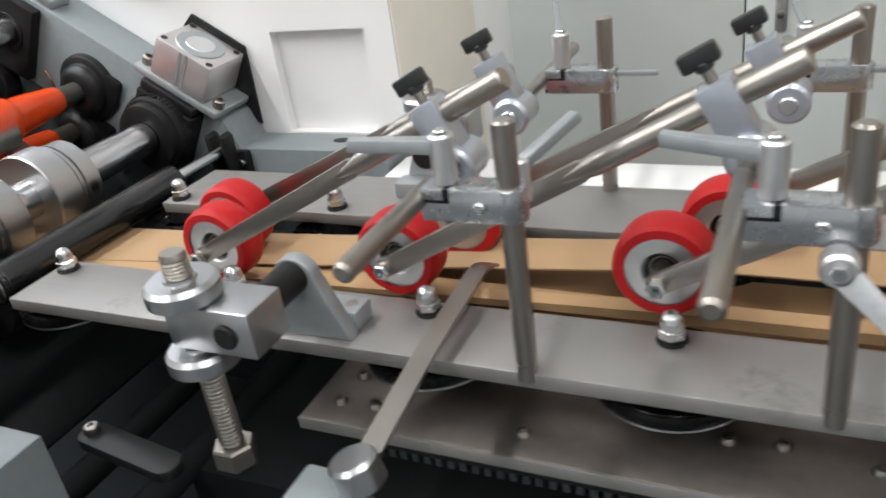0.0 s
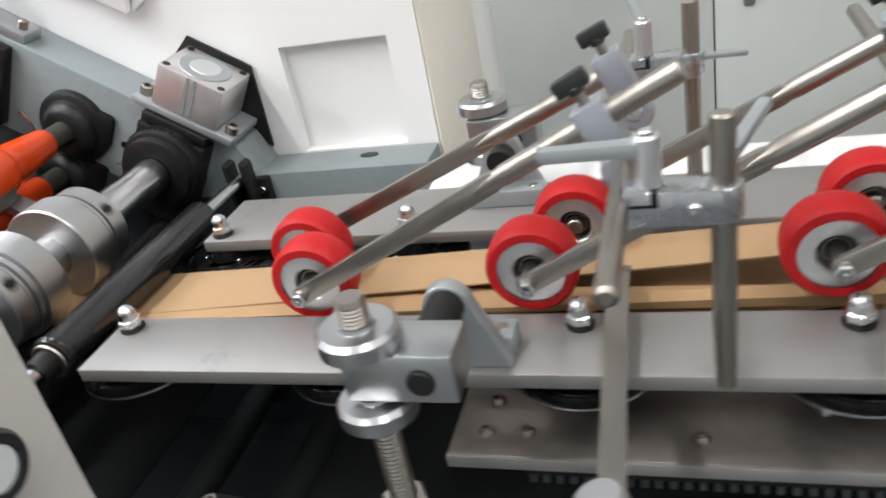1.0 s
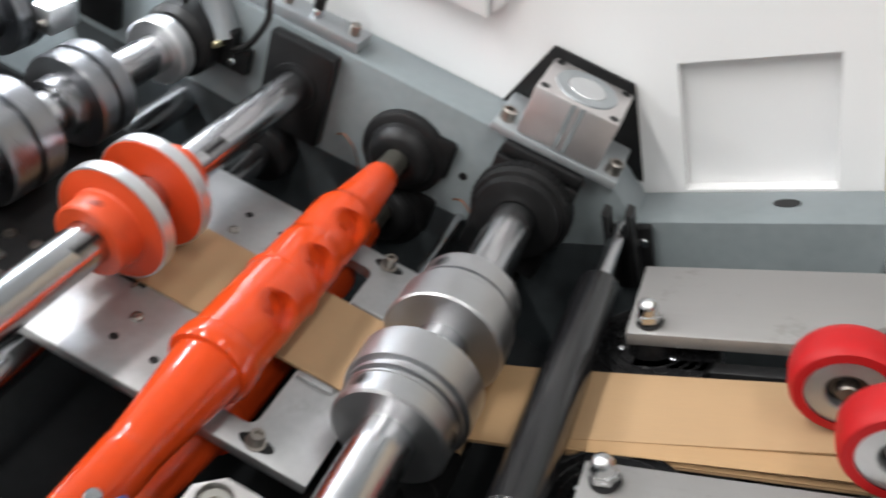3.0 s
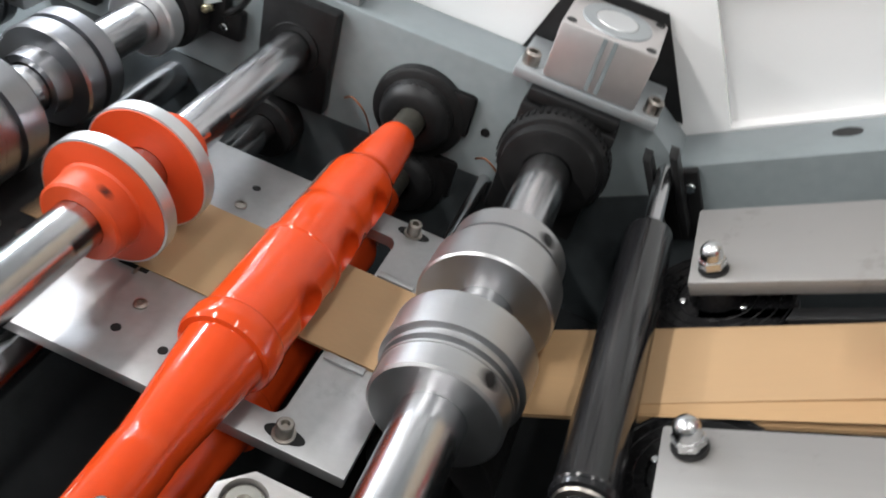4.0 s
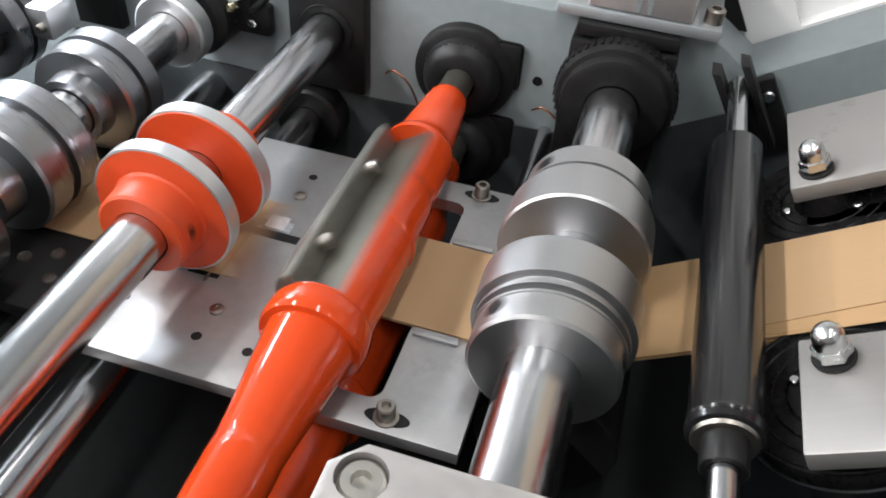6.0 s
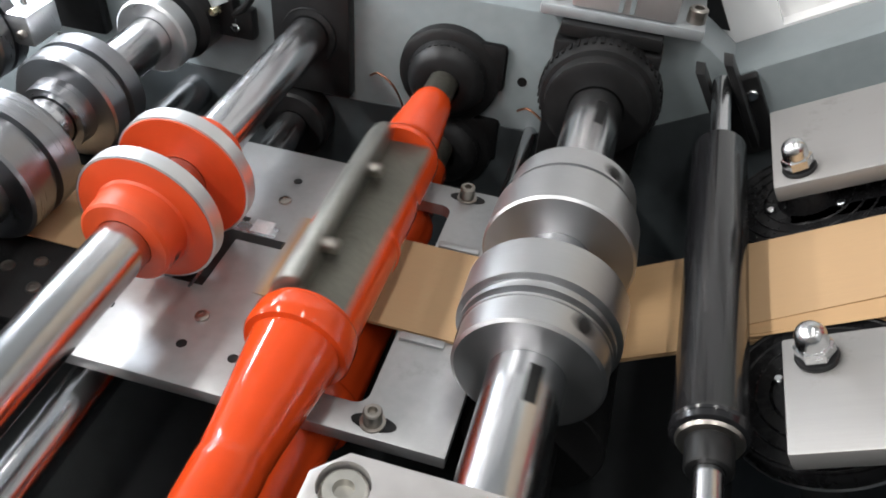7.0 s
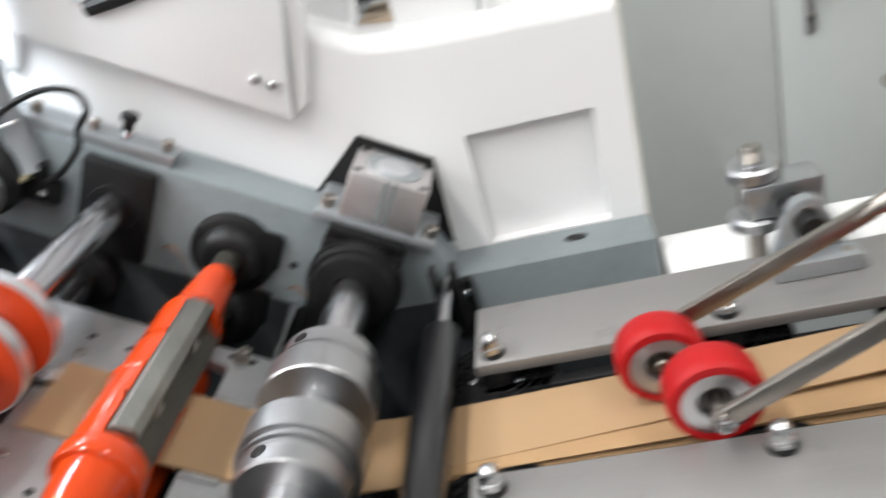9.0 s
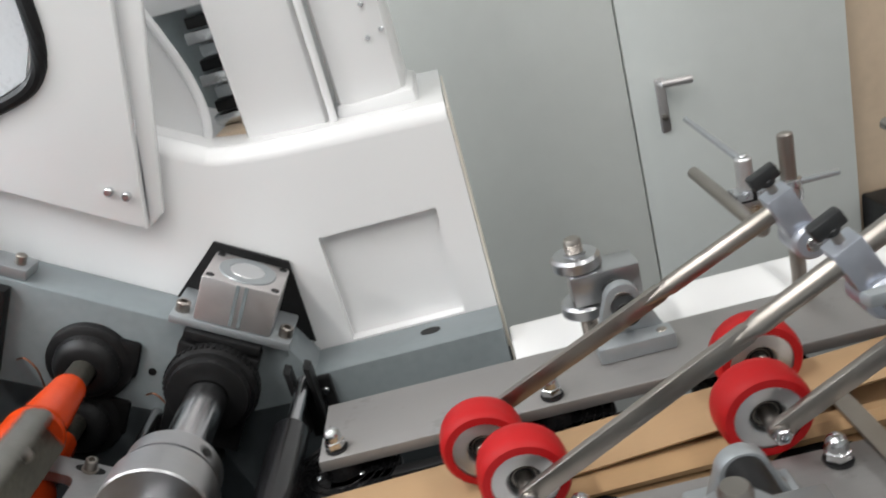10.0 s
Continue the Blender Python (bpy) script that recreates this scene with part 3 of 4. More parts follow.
def small_screw():
    t = thing("cap_screw", at(0, 0, 10.93), "small button-head screw in the lower plate", "screw", "screws in the lower plate")
    part("head", revolve([(0, 0), (0, 0.045), (0.018, 0.043), (0.034, 0.032), (0.036, 0.024), (0.01, 0.022), (0.01, 0)], 20), M_STAINLESS, t)
    return t


scr = small_screw()
scr.matrix_world = at(2.40, -0.27, 10.93)
for x, y in ((2.64, -0.26), (2.42, 0.0), (4.25, -0.02), (4.68, -0.05), (4.95, -0.03), (3.6, -0.27), (5.4, -0.1)):
    copy_thing(scr, at(x, y, 10.93))


# ---- the web ----
YA, YB, WEB = 0.33, 1.0, 11.31


def web_strip(name, sections, mat, parent, label="", thick=0.012):
    """A paper sheet through cross-lines: each section is a list of points across the web."""
    bm = bmesh.new()
    rows = []
    for sec in sections:
        rows.append([bm.verts.new(p) for p in sec])
    for A, B in zip(rows, rows[1:]):
        for k in range(len(A) - 1):
            bm.faces.new((A[k], A[k + 1], B[k + 1], B[k]))
    bmesh.ops.recalc_face_normals(bm, faces=bm.faces)
    bmesh.ops.solidify(bm, geom=bm.faces[:], thickness=thick)
    return part(name, bm, mat, parent, label, smooth=30)


web = thing("paper_web", at(0, 0, 0), "brown kraft paper web being folded lengthwise along the bed", "paper web")
flat, flap_near, flap_far = [], [], []
N = 60
for k in range(N + 1):
    x = -1.27 + 37 * k / N
    flat.append([(x, YA + (YB - YA) * j / 6, WEB) for j in range(7)])
web_strip("bottom_sheet", flat, M_PAPER_B, web)
N = 70
for k in range(N + 1):
    x = -0.55 + 11.0 * k / N + (25.0 if k == N else 0)
    u = max(0.0, min(1.0, (x + 0.5) / 5.0))           # how far the folding has opened
    flap_far.append([(x, YB - 0.01 + 0.02 * u, WEB + 0.014 + 0.22 * u ** 1.2), (x, YB - 0.03, WEB + 0.018 + 0.27 * u ** 1.2), (x, 0.80 - 0.02 * u, WEB + 0.022 + 0.30 * u ** 1.3), (x, YA + 0.06 + 0.22 * u ** 0.8, WEB + 0.024 + 0.25 * u ** 1.2)])
    flap_near.append([(x, YA + 0.01, WEB + 0.014 + 0.06 * u), (x, YA + 0.0, WEB + 0.016 + 0.13 * u), (x, YA + 0.08, WEB + 0.018 + 0.16 * u), (x, YA + 0.40 - 0.27 * u, WEB + 0.019 + 0.11 * u)])
web_strip("near_flap", flap_near, M_PAPER_B, web)
web_strip("far_flap", flap_far, M_PAPER, web)
climb = []
for k in range(9):
    s = -0.02 + 1.05 * k / 8
    climb.append([(inc_xz(s, 0.012)[0], YA + (YB - YA) * j / 6, inc_xz(s, 0.012)[1]) for j in range(7)])
web_strip("climbing_sheet", climb, M_PAPER, web)


# ---- pressing wheels on their arms ----
WHEELS = []


def pressing_arm(x, z, y_face, far, length, slope, flat, tag):
    """A red wheel on a flat-ended rod. The thing stands at the wheel's centre; far flips it across."""
    d = 1 if far else -1
    t = thing("pressing_arm", at(x, y_face, z), tag, "pressing arm", "pressing arms over the web")
    # the wheel: width 0.24 behind its face
    w0 = -0.24 * (1 if far else -1)
    lo, hi = (w0, 0.0) if far else (0.0, w0)
    whl = part("wheel", turned([(lo + 0.075, 0.0), (lo + 0.075, 0.098), (lo + 0.02, 0.105), (lo + 0.012, 0.115), (lo + 0.012, 0.205), (hi - 0.012, 0.205), (hi - 0.012, 0.115), (hi - 0.02, 0.105), (hi - 0.075, 0.098), (hi - 0.075, 0.0)], 56), M_ALU, t, "turned aluminium hub")
    part("tyre", turned([(lo, 0.20), (lo, 0.25), (lo + 0.025, 0.268), (lo + 0.07, 0.275), (hi - 0.07, 0.275), (hi - 0.025, 0.268), (hi, 0.25), (hi, 0.20)], 64), M_RED, whl, "red polyurethane tyre")
    for yy, e in ((lo + 0.066, -1), (hi - 0.066, 1)):
        part("bearing", turned([(yy - 0.008, 0.0), (yy - 0.008, 0.094), (yy + 0.008, 0.094), (yy + 0.008, 0.0)], 32), M_BLACK, whl, "dark ball bearing shield")
        part("bearing_ring", turned([(yy + e * 0.004, 0.066), (yy + e * 0.012, 0.068), (yy + e * 0.012, 0.074), (yy + e * 0.004, 0.076)], 32), M_STAINLESS, whl)
    WHEELS.append(whl)
    face = hi if far else lo
    ya, yb = face + d * 0.085, face + d * 0.135
    part("axle", rod((0, face - d * 0.24, 0), (0, yb + d * 0.02, 0), 0.05, 24), M_STAINLESS, t)
    part("axle_nut", revolve([(0, 0), (0, 0.046), (0.01, 0.052), (0.05, 0.052), (0.06, 0.042), (0.06, 0.03), (0.02, 0.028), (0.02, 0)], 6, Matrix.Translation((0, yb, 0)) @ (Y_AXIS if d > 0 else Y_AXIS.inverted())), M_ZINC, t)
    sl = radians(slope)
    ax = Matrix.Translation((0, 0, 0)) @ Matrix.Rotation(-sl, 4, "Y")
    y0, y1 = sorted((ya, yb))
    bar = prism(ring_poly(0, 0, 0.058, 90, 270, 10) + [(flat + 0.02, -0.058), (flat + 0.10, -0.03), (flat + 0.10, 0.03), (flat + 0.02, 0.058)], y0, y1, bev=0.006)
    bmesh.ops.transform(bar, matrix=ax, verts=bar.verts)
    part("flat_end", bar, M_STAINLESS, t, "flattened steel arm end")
    ym = (y0 + y1) / 2
    rm = revolve([(flat - 0.12, 0), (flat - 0.12, 0.022), (flat + 0.02, 0.045), (flat + 0.10, 0.06), (length - 0.01, 0.06), (length, 0.052), (length, 0)], 32, ax @ Matrix.Translation((0, ym, 0)) @ Matrix.Rotation(radians(90), 4, "Y"))
    part("rod", rm, M_STAINLESS, t, "round stainless rod")
    return t, ym


LBL = "red polyurethane wheel on a long stainless arm pressing the web"
ARMS = [
    (1.29, 11.70, 0.17, False, 2.58, 27.6, 1.46), (2.70, 11.745, 0.17, False, 2.55, 28.5, 1.38), (4.30, 11.80, 0.17, False, 2.55, 28.5, 1.38), (5.75, 11.83, 0.17, False, 2.55, 28.5, 1.38),
    (1.075, 11.67, 0.84, True, 2.42, 24.5, 1.42), (2.89, 11.72, 0.98, True, 2.55, 27.0, 1.36), (4.57, 11.78, 0.98, True, 2.55, 27.0, 1.36),
]
for a in ARMS:
    pressing_arm(*a, LBL)


# ---- posts that carry the arms ----
def rod_clamp(t, x, z, y, slope):
    """The clamp that holds an arm's rod on the cross rod, with its wing knob."""
    ax = Matrix.Translation((x, y, z)) @ Matrix.Rotation(radians(-slope), 4, "Y")

    def put(name, bm, mat, label=""):
        bmesh.ops.transform(bm, matrix=ax, verts=bm.verts)
        return part(name, bm, mat, t, label)
    c = put("clamp_block", box(-0.085, 0.085, -0.075, 0.075, -0.20, 0.105, 0.010), M_CLAMP, "pale grey clamp block")
    put("clamp_neck", rod((0, 0, 0.10), (0, 0, 0.20), 0.028, 16), M_STAINLESS)
    kn = box(-0.095, 0.088, -0.04, 0.04, 0.185, 0.275, 0.016)
    rod((0, 0, 0.165), (0, 0, 0.21), 0.045, 18, bm=kn)
    put("wing_knob", kn, M_KNOB, "black plastic wing knob")
    put("hub", rod((0, -0.12, -0.26), (0, 0.13, -0.26), 0.115, 32, 0.02), M_CLAMP, "round clamp hub")
    put("hub_screw", rod((0, -0.125, -0.26), (0, -0.145, -0.26), 0.05, 20), M_ZINC)


def arm_post(x, y, far, clamp, lever_turn=0.0):
    """A post with its split block, cross rod, clamp and clamping lever; built round the post's foot."""
    d = -1 if far else 1
    t = thing("arm_post", at(x, y, 11.5), "stainless post with a split clamp block, cross rod and clamping lever", "post", "posts beside the web")
    top = 1.27 if far else 1.35
    part("post", revolve([(-0.05, 0), (-0.05, 0.056), (0.05, 0.056), (0.052, 0.05), (0.06, 0.05), (0.062, 0.056), (top - 0.012, 0.056), (top, 0.04), (top, 0)], 32), M_STAINLESS, t, "round stainless post")
    zc = 0.84 if far else 0.95
    blk = prism([(-0.42, -0.085), (0.0, -0.085), *ring_poly(0.0, 0.0, 0.085, -90, 90, 12), (-0.42, 0.085)], zc - 0.085, zc + 0.085, plane="xy", bev=0.012)
    part("split_block", blk, M_SATIN, t, "split clamp block")
    part("slit", box(-0.30, -0.27, -0.088, 0.088, zc + 0.02, zc + 0.087, 0.0), M_BLACK, t)
    part("slit_level", box(-0.425, -0.27, -0.088, 0.088, zc + 0.015, zc + 0.03, 0.0), M_BLACK, t)
    part("block_screw", rod((-0.12, -0.085 * d, zc), (-0.12, -0.105 * d, zc), 0.03, 18), M_ZINC, t)
    xr, zr = -0.445, zc + 0.02
    part("cross_rod", rod((xr, -0.80 * d, zr), (xr, 0.62 * d, zr), 0.05, 28, 0.018), M_STAINLESS, t, "round stainless cross rod")
    hx = -0.31
    lev = rod((hx, 0.0, zc + 0.08), (hx, 0.0, zc + 0.33), 0.06, 24, 0.012)
    part("lever_hub", lev, M_ALU, t, "turned lever hub")
    part("lever_screw", rod((hx, 0, zc + 0.33), (hx, 0, zc + 0.35), 0.035, 16), M_ZINC, t)
    ln = prism([(0.0, -0.05), (-0.10, -0.045), (-0.46, -0.03), (-0.47, 0.03), (-0.10, 0.045), (0.0, 0.05)], -0.035, 0.035, plane="xy", bev=0.014)
    bmesh.ops.transform(ln, matrix=Matrix.Translation((hx, 0, zc + 0.27)) @ Matrix.Rotation(radians(lever_turn), 4, "Z") @ Matrix.Rotation(radians(2), 4, "Y"), verts=ln.verts)
    if far:
        bmesh.ops.transform(ln, matrix=Matrix.Translation((hx, 0, zc + 0.27)).inverted(), verts=ln.verts)
        bmesh.ops.transform(ln, matrix=Matrix.Translation((hx, 0, zc + 0.30)) @ Matrix.Rotation(radians(-70), 4, "Z") @ Matrix.Rotation(radians(22), 4, "Y") @ Matrix.Diagonal((1.4, 0.55, 0.55, 1)) @ Matrix.Rotation(radians(-lever_turn), 4, "Z"), verts=ln.verts)
        part("clamp_tongue", box(0.05, 0.36, -0.03, 0.03, zc + 0.02, zc + 0.06, 0.012), M_GREY_ALU, t)
    part("lever", ln, M_GREY_ALU, t, "cast clamping lever")
    if lever_turn == -12:
        h2 = rod((-0.05, -0.085, zc - 0.13), (-0.05, -0.20, zc - 0.13), 0.075, 28, 0.015)
        part("side_lever_hub", h2, M_ALU, t, "turned lever hub")
        part("side_lever_screw", rod((-0.05, -0.20, zc - 0.13), (-0.05, -0.225, zc - 0.13), 0.04, 6), M_ZINC, t)
        l2 = prism([(0, -0.055), (0.5, -0.035), (0.52, 0.0), (0.5, 0.035), (0, 0.055)], -0.20, -0.14, bev=0.014)
        bmesh.ops.transform(l2, matrix=Matrix.Translation((-0.05, 0, zc - 0.13)) @ Matrix.Rotation(radians(48), 4, "Y"), verts=l2.verts)
        part("side_lever", l2, M_CLEAR, t, "pale cast clamping lever")
    if clamp:
        cx, cz, cy, slope = clamp
        rod_clamp(t, cx - x, cz - 11.5, cy - y, slope)
    return t


arm_post(3.725, -0.412, False, (3.165, 12.675, 0.06, 27.6), 8)
tg = thing("toggle_lever", at(3.74, -0.30, 12.58), "pale cast toggle lever behind the stainless post", "lever")
part("bar", prism([(-0.035, 0.0), (-0.02, -0.02), (0.02, -0.02), (0.035, 0.0), (0.03, 0.40), (-0.03, 0.40)], -0.03, 0.03, plane="xy", bev=0.012), M_GREY_ALU, tg, at=pose(0, 0, 0, 20, 0, -31))
part("pivot", rod((0, 0, -0.18), (0, 0, 0.04), 0.05, 20, 0.01), M_ALU, tg)
arm_post(5.15, -0.41, False, (4.60, 12.77, 0.06, 28.5), -12)
arm_post(6.57, -0.41, False, None, 5)
arm_post(3.63, 1.87, True, (3.19, 12.66, 0.91, 24.5), 186)
arm_post(5.20, 1.87, True, (4.72, 12.68, 1.09, 27.0), 170)
arm_post(6.75, 1.87, True, None, 0)


# ---- height screws with their blocks and pillow bearings ----
def height_screw(x, y, far, label):
    d = -1 if far else 1
    t = thing("height_screw", at(x, y, 11.5 - (0.07 if far else 0)), label, "adjusting screw", "height screws of the bed plates")
    k = Matrix.Diagonal((1, d, 1, 1))

    def put(name, bm, mat, lab=""):
        bmesh.ops.transform(bm, matrix=k, verts=bm.verts)
        return part(name, bm, mat, t, lab)
    put("spindle", thread(0.072, 0.55, 0.85 - (0.02 if far else 0), 0.02), M_STAINLESS, "threaded spindle end")
    put("lower_spindle", thread(0.07, -0.36, 0.30, 0.026), M_STAINLESS)
    for z0, nm in ((0.59, "upper_handwheel"), (0.19, "lower_handwheel")):
        put(nm, revolve([(z0, 0), (z0, 0.18), (z0 + 0.01, 0.195), (z0 + 0.085, 0.195), (z0 + 0.11, 0.172), (z0 + 0.11, 0.09), (z0 + 0.125, 0.085), (z0 + 0.125, 0)], 48), M_BLOCK, "turned aluminium ring nut")
    put("block", box(-0.10, 0.44, -0.09, 0.20, 0.325, 0.585, 0.014), M_BLOCK, "milled aluminium block")
    put("pivot_bolt", rod((0.28, -0.09, 0.445), (0.28, -0.112, 0.445), 0.068, 28, 0.01), M_BLACK, "dark pivot bolt")
    put("pivot_shaft", rod((0.22, 0.18, 0.40), (0.22, 0.62, 0.40), 0.10, 32), M_BLACK, "dark pivot shaft")
    put("foot_nut", hexagon(0.125, -0.50, -0.36), M_STAINLESS)
    return t


def pillow_bearing(x, y, far):
    d = -1 if far else 1
    t = thing("pillow_bearing", at(x, y, 11.5), "grey cast pillow bearing bolted to the bed plate", "bearing", "pillow bearings on the bed plates")
    k = Matrix.Diagonal((1, d, 1, 1))

    def put(name, bm, mat, lab=""):
        bmesh.ops.transform(bm, matrix=k, verts=bm.verts)
        return part(name, bm, mat, t, lab)
    put("cheek", prism([(-0.26, 0.0), (0.30, 0.0), (0.285, 0.06), *ring_poly(0, 0.38, 0.135, 8, 172, 16), (-0.25, 0.06)], 0.0, 0.10, bev=0.014), M_GREY_ALU, "cast cheek")
    put("foot", box(-0.27, 0.30, 0.10, 0.29, 0.0, 0.13, 0.02), M_GREY_ALU)
    put("bore", rod((0, 0.10, 0.38), (0, 0.106, 0.38), 0.075, 28), M_STAINLESS)
    put("foot_screw", revolve([(0.14, 0), (0.145, 0), (0.145, 0.035), (0.14, 0.04)], 16, Matrix.Translation((0.22, 0.2, -0.01))), M_STAINLESS)
    return t


height_screw(2.14, -0.97, False, "aluminium ring nuts and threaded spindle through a milled block, operator side")
pillow_bearing(2.36, -0.39, False)
height_screw(2.05, 2.19, True, "aluminium ring nuts and threaded spindle through a milled block, far side")
pillow_bearing(2.27, 1.80, True)

# flat strap reaching over the bed plate to a clamp knob
st = thing("flat_strap", at(3.2, 0, 11.5), "flat bent steel strap reaching over the bed plate", "strap")
bm = bmesh.new()
secs = [(-0.02, 0.52, 0.045), (-0.02, 0.40, 0.10), (-0.02, 0.30, 0.115), (0.0, -0.45, 0.09), (0.03, -1.22, 0.02)]
rows_ = []
for x, y, z in secs:
    rows_.append([bm.verts.new((x + a, y, z + b)) for a, b in ((-0.06, 0), (0.06, 0), (0.06, 0.024), (-0.06, 0.024))])
for A, B in zip(rows_, rows_[1:]):
    for j in range(4):
        bm.faces.new((A[j], A[(j + 1) % 4], B[(j + 1) % 4], B[j]))
bm.faces.new(rows_[0]), bm.faces.new(rows_[-1][::-1])
part("strap", bm, M_STAINLESS, st)
part("clamp_knob", rod((0.02, -1.30, -0.10), (-0.02, -1.30, 0.06), 0.12, 36, 0.02), M_BLOCK, st, "turned clamp knob")
part("knob_block", box(-0.32, 0.02, -1.5, -1.24, -0.32, -0.09, 0.02), M_GREY, st)
part("standard", rod((-0.05, -1.35, -3.4), (-0.05, -1.35, -0.3), 0.07, 20), M_BLACK, st)

# toothed belt below the lower plate
belt = thing("toothed_belt", at(2.6, -0.30, 10.58), "black toothed drive belt running under the lower plate", "belt")
part("back", box(0, 33.0, 0.0, 0.12, 0.06, 0.09, 0.0), M_BLACK, belt)
bm = bmesh.new()
for k in range(150):
    box(0.02 + 0.08 * k, 0.062 + 0.08 * k, -0.004, 0.124, 0.0, 0.062, 0.0, bm)
part("teeth", bm, M_OIL_SHADE, belt, "worn grey belt teeth")
# dark clutter below the bed
link = thing("link_arm", at(0.88, -0.9, 10.8), "black steel link arm with a socket screw and zinc studs", "link arm")
lk = prism(ring_poly(0, 0, 0.10, 90, 270, 10) + [(0.66, -0.10), *ring_poly(0.70, 0.0, 0.1, -90, 90, 8)], 0.0, 0.08, plane="xy", bev=0.012)
bmesh.ops.transform(lk, matrix=Matrix.Rotation(radians(-8), 4, "Z"), verts=lk.verts)
part("arm", lk, M_BLACK, link)
part("socket_screw", revolve([(0.08, 0), (0.08, 0.05), (0.13, 0.05), (0.138, 0.04), (0.138, 0.024), (0.10, 0.022), (0.10, 0)], 20), M_STAINLESS, link)
for k in range(2):
    part("stud", rod((0.45 + 0.09 * k, -0.55 - 0.06 * k, -0.05), (0.47 + 0.09 * k, -0.56 - 0.06 * k, 0.06), 0.05, 6, 0.01), M_ZINC, link)
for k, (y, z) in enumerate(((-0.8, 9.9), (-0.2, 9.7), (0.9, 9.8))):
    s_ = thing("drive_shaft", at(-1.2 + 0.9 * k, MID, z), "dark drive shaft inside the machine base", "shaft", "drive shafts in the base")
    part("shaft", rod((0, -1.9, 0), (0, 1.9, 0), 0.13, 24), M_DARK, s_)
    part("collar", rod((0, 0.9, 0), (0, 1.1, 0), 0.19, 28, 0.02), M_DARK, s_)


# ---- climbing section: knife table and shafts ----
kt = thing("knife_table", INC, "mottled steel knife table with a slot for the cutting rollers", "machine table")
yf, yb = -0.335, 1.61
sl0, sl1, cr = 0.80, 1.37, 0.07          # slot along s, and its corner radius
plate = part("table_plate", box(-2.34, -0.36, yf, yb, -0.095, -0.012, 0.006), M_KNIFE_PLATE, kt)
corners = [(-sl0 - cr, 1.41 - cr, 0), (-sl1 + cr, 1.41 - cr, 90), (-sl1 + cr, -0.165 + cr, 180), (-sl0 - cr, -0.165 + cr, 270)]
carve(plate, [prism([q for x, y, a in corners for q in ring_poly(x, y, cr, a, a + 90, 6)], -0.2, 0.1, plane="xy", bev=0)])
part("edge_step", box(-0.78, -0.54, 0.275, 0.325, -0.013, 0.008, 0.006), M_KNIFE_PLATE, kt)
part("edge_step", box(-0.78, -0.54, 1.02, 1.07, -0.013, 0.008, 0.006), M_KNIFE_PLATE, kt)
for y in (-0.25, 1.525):
    part("slot", revolve([(-0.0115, 0), (-0.0115, 0.075), (-0.0105, 0.075), (-0.0105, 0)], 24, Matrix.Translation((-0.73, y, 0)) @ Matrix.Diagonal((1.5, 0.62, 1, 1))), M_BLACK, kt)
    ws = revolve([(-0.01, 0), (-0.01, 0.062), (0.0, 0.062), (0.002, 0.046), (0.075, 0.046), (0.082, 0.040), (0.082, 0.024), (0.05, 0.022), (0.05, 0)], 24, Matrix.Translation((-0.735, y, 0)))
    part("cap_screw", ws, M_STAINLESS, kt, "socket cap screw on a washer")
for s, y in ((1.79, 0.095), (1.78, 1.115)):
    part("button_screw", revolve([(-0.012, 0), (-0.012, 0.04), (0.0, 0.038), (0.004, 0.02), (-0.002, 0.018), (-0.002, 0)], 18, Matrix.Translation((-s, y, 0))), M_STAINLESS, kt)
for s, y in ((1.80, -0.10), (1.515, -0.108), (1.783, 1.32), (1.5, 1.3), (2.28, 0.02), (2.30, -0.16)):
    part("drilled_hole", revolve([(-0.0115, 0), (-0.0115, 0.028), (-0.0105, 0.028), (-0.0105, 0)], 16, Matrix.Translation((-s, y, 0))), M_BLACK, kt)

lt = thing("delivery_table", INC, "dark worn delivery table with drilled holes", "machine table")
part("table_plate", box(-11.5, -2.40, -0.22, 1.50, -0.11, -0.02, 0.01), M_BLACK, lt)
for s, y in ((2.52, 0.05), (2.60, -0.12), (2.72, 0.0), (2.8, 0.18), (2.62, 0.2), (3.0, -0.1), (2.95, 0.1)):
    part("button_screw", revolve([(-0.021, 0), (-0.021, 0.04), (-0.008, 0.036), (-0.006, 0.02), (-0.012, 0.018), (-0.012, 0)], 16, Matrix.Translation((-s, y, 0))), M_STAINLESS, lt)
fl = thing("lift_finger", INC, "small bright spring finger beside the knife table opening", "spring finger")
part("finger", prism([(-1.96, -0.0112), (-1.70, -0.0112), (-1.70, -0.0092), (-1.96, -0.0085)], 0.77, 0.86, bev=0), M_SATIN, fl)
part("finger_tip", prism([(-1.86, -0.0092), (-1.74, -0.0092), (-1.74, -0.0082), (-1.86, -0.0080)], 0.79, 0.90, bev=0), M_CLEAR, fl, "bright white plastic finger tip")
part("spring_rod", rod((-1.96, 0.26, -0.036), (-1.96, 0.62, -0.036), 0.027, 18, 0.006), M_CHROME, fl, "bright steel spring rod")
part("pocket", box(-2.08, -1.90, 0.30, 0.90, -0.0118, -0.0105, 0.0), M_BLACK, fl)
part("finger_pocket", box(-1.90, -1.62, 0.70, 0.765, -0.0118, -0.0100, 0.0), M_BLACK, fl)

SPIN = {}


def shaft_thing(name, s, n, label, category="roller shaft"):
    """A turning shaft; its own frame lies along y, with x down the web and z away from it."""
    return thing(name, on_incline(s, 0, n), label, category)


Y0, Y1 = -1.28, 2.57
# first shaft with the two grooved collars
c1 = shaft_thing("collar_shaft", 0.087, 0.405, "chromed shaft with two turned steel pull collars")
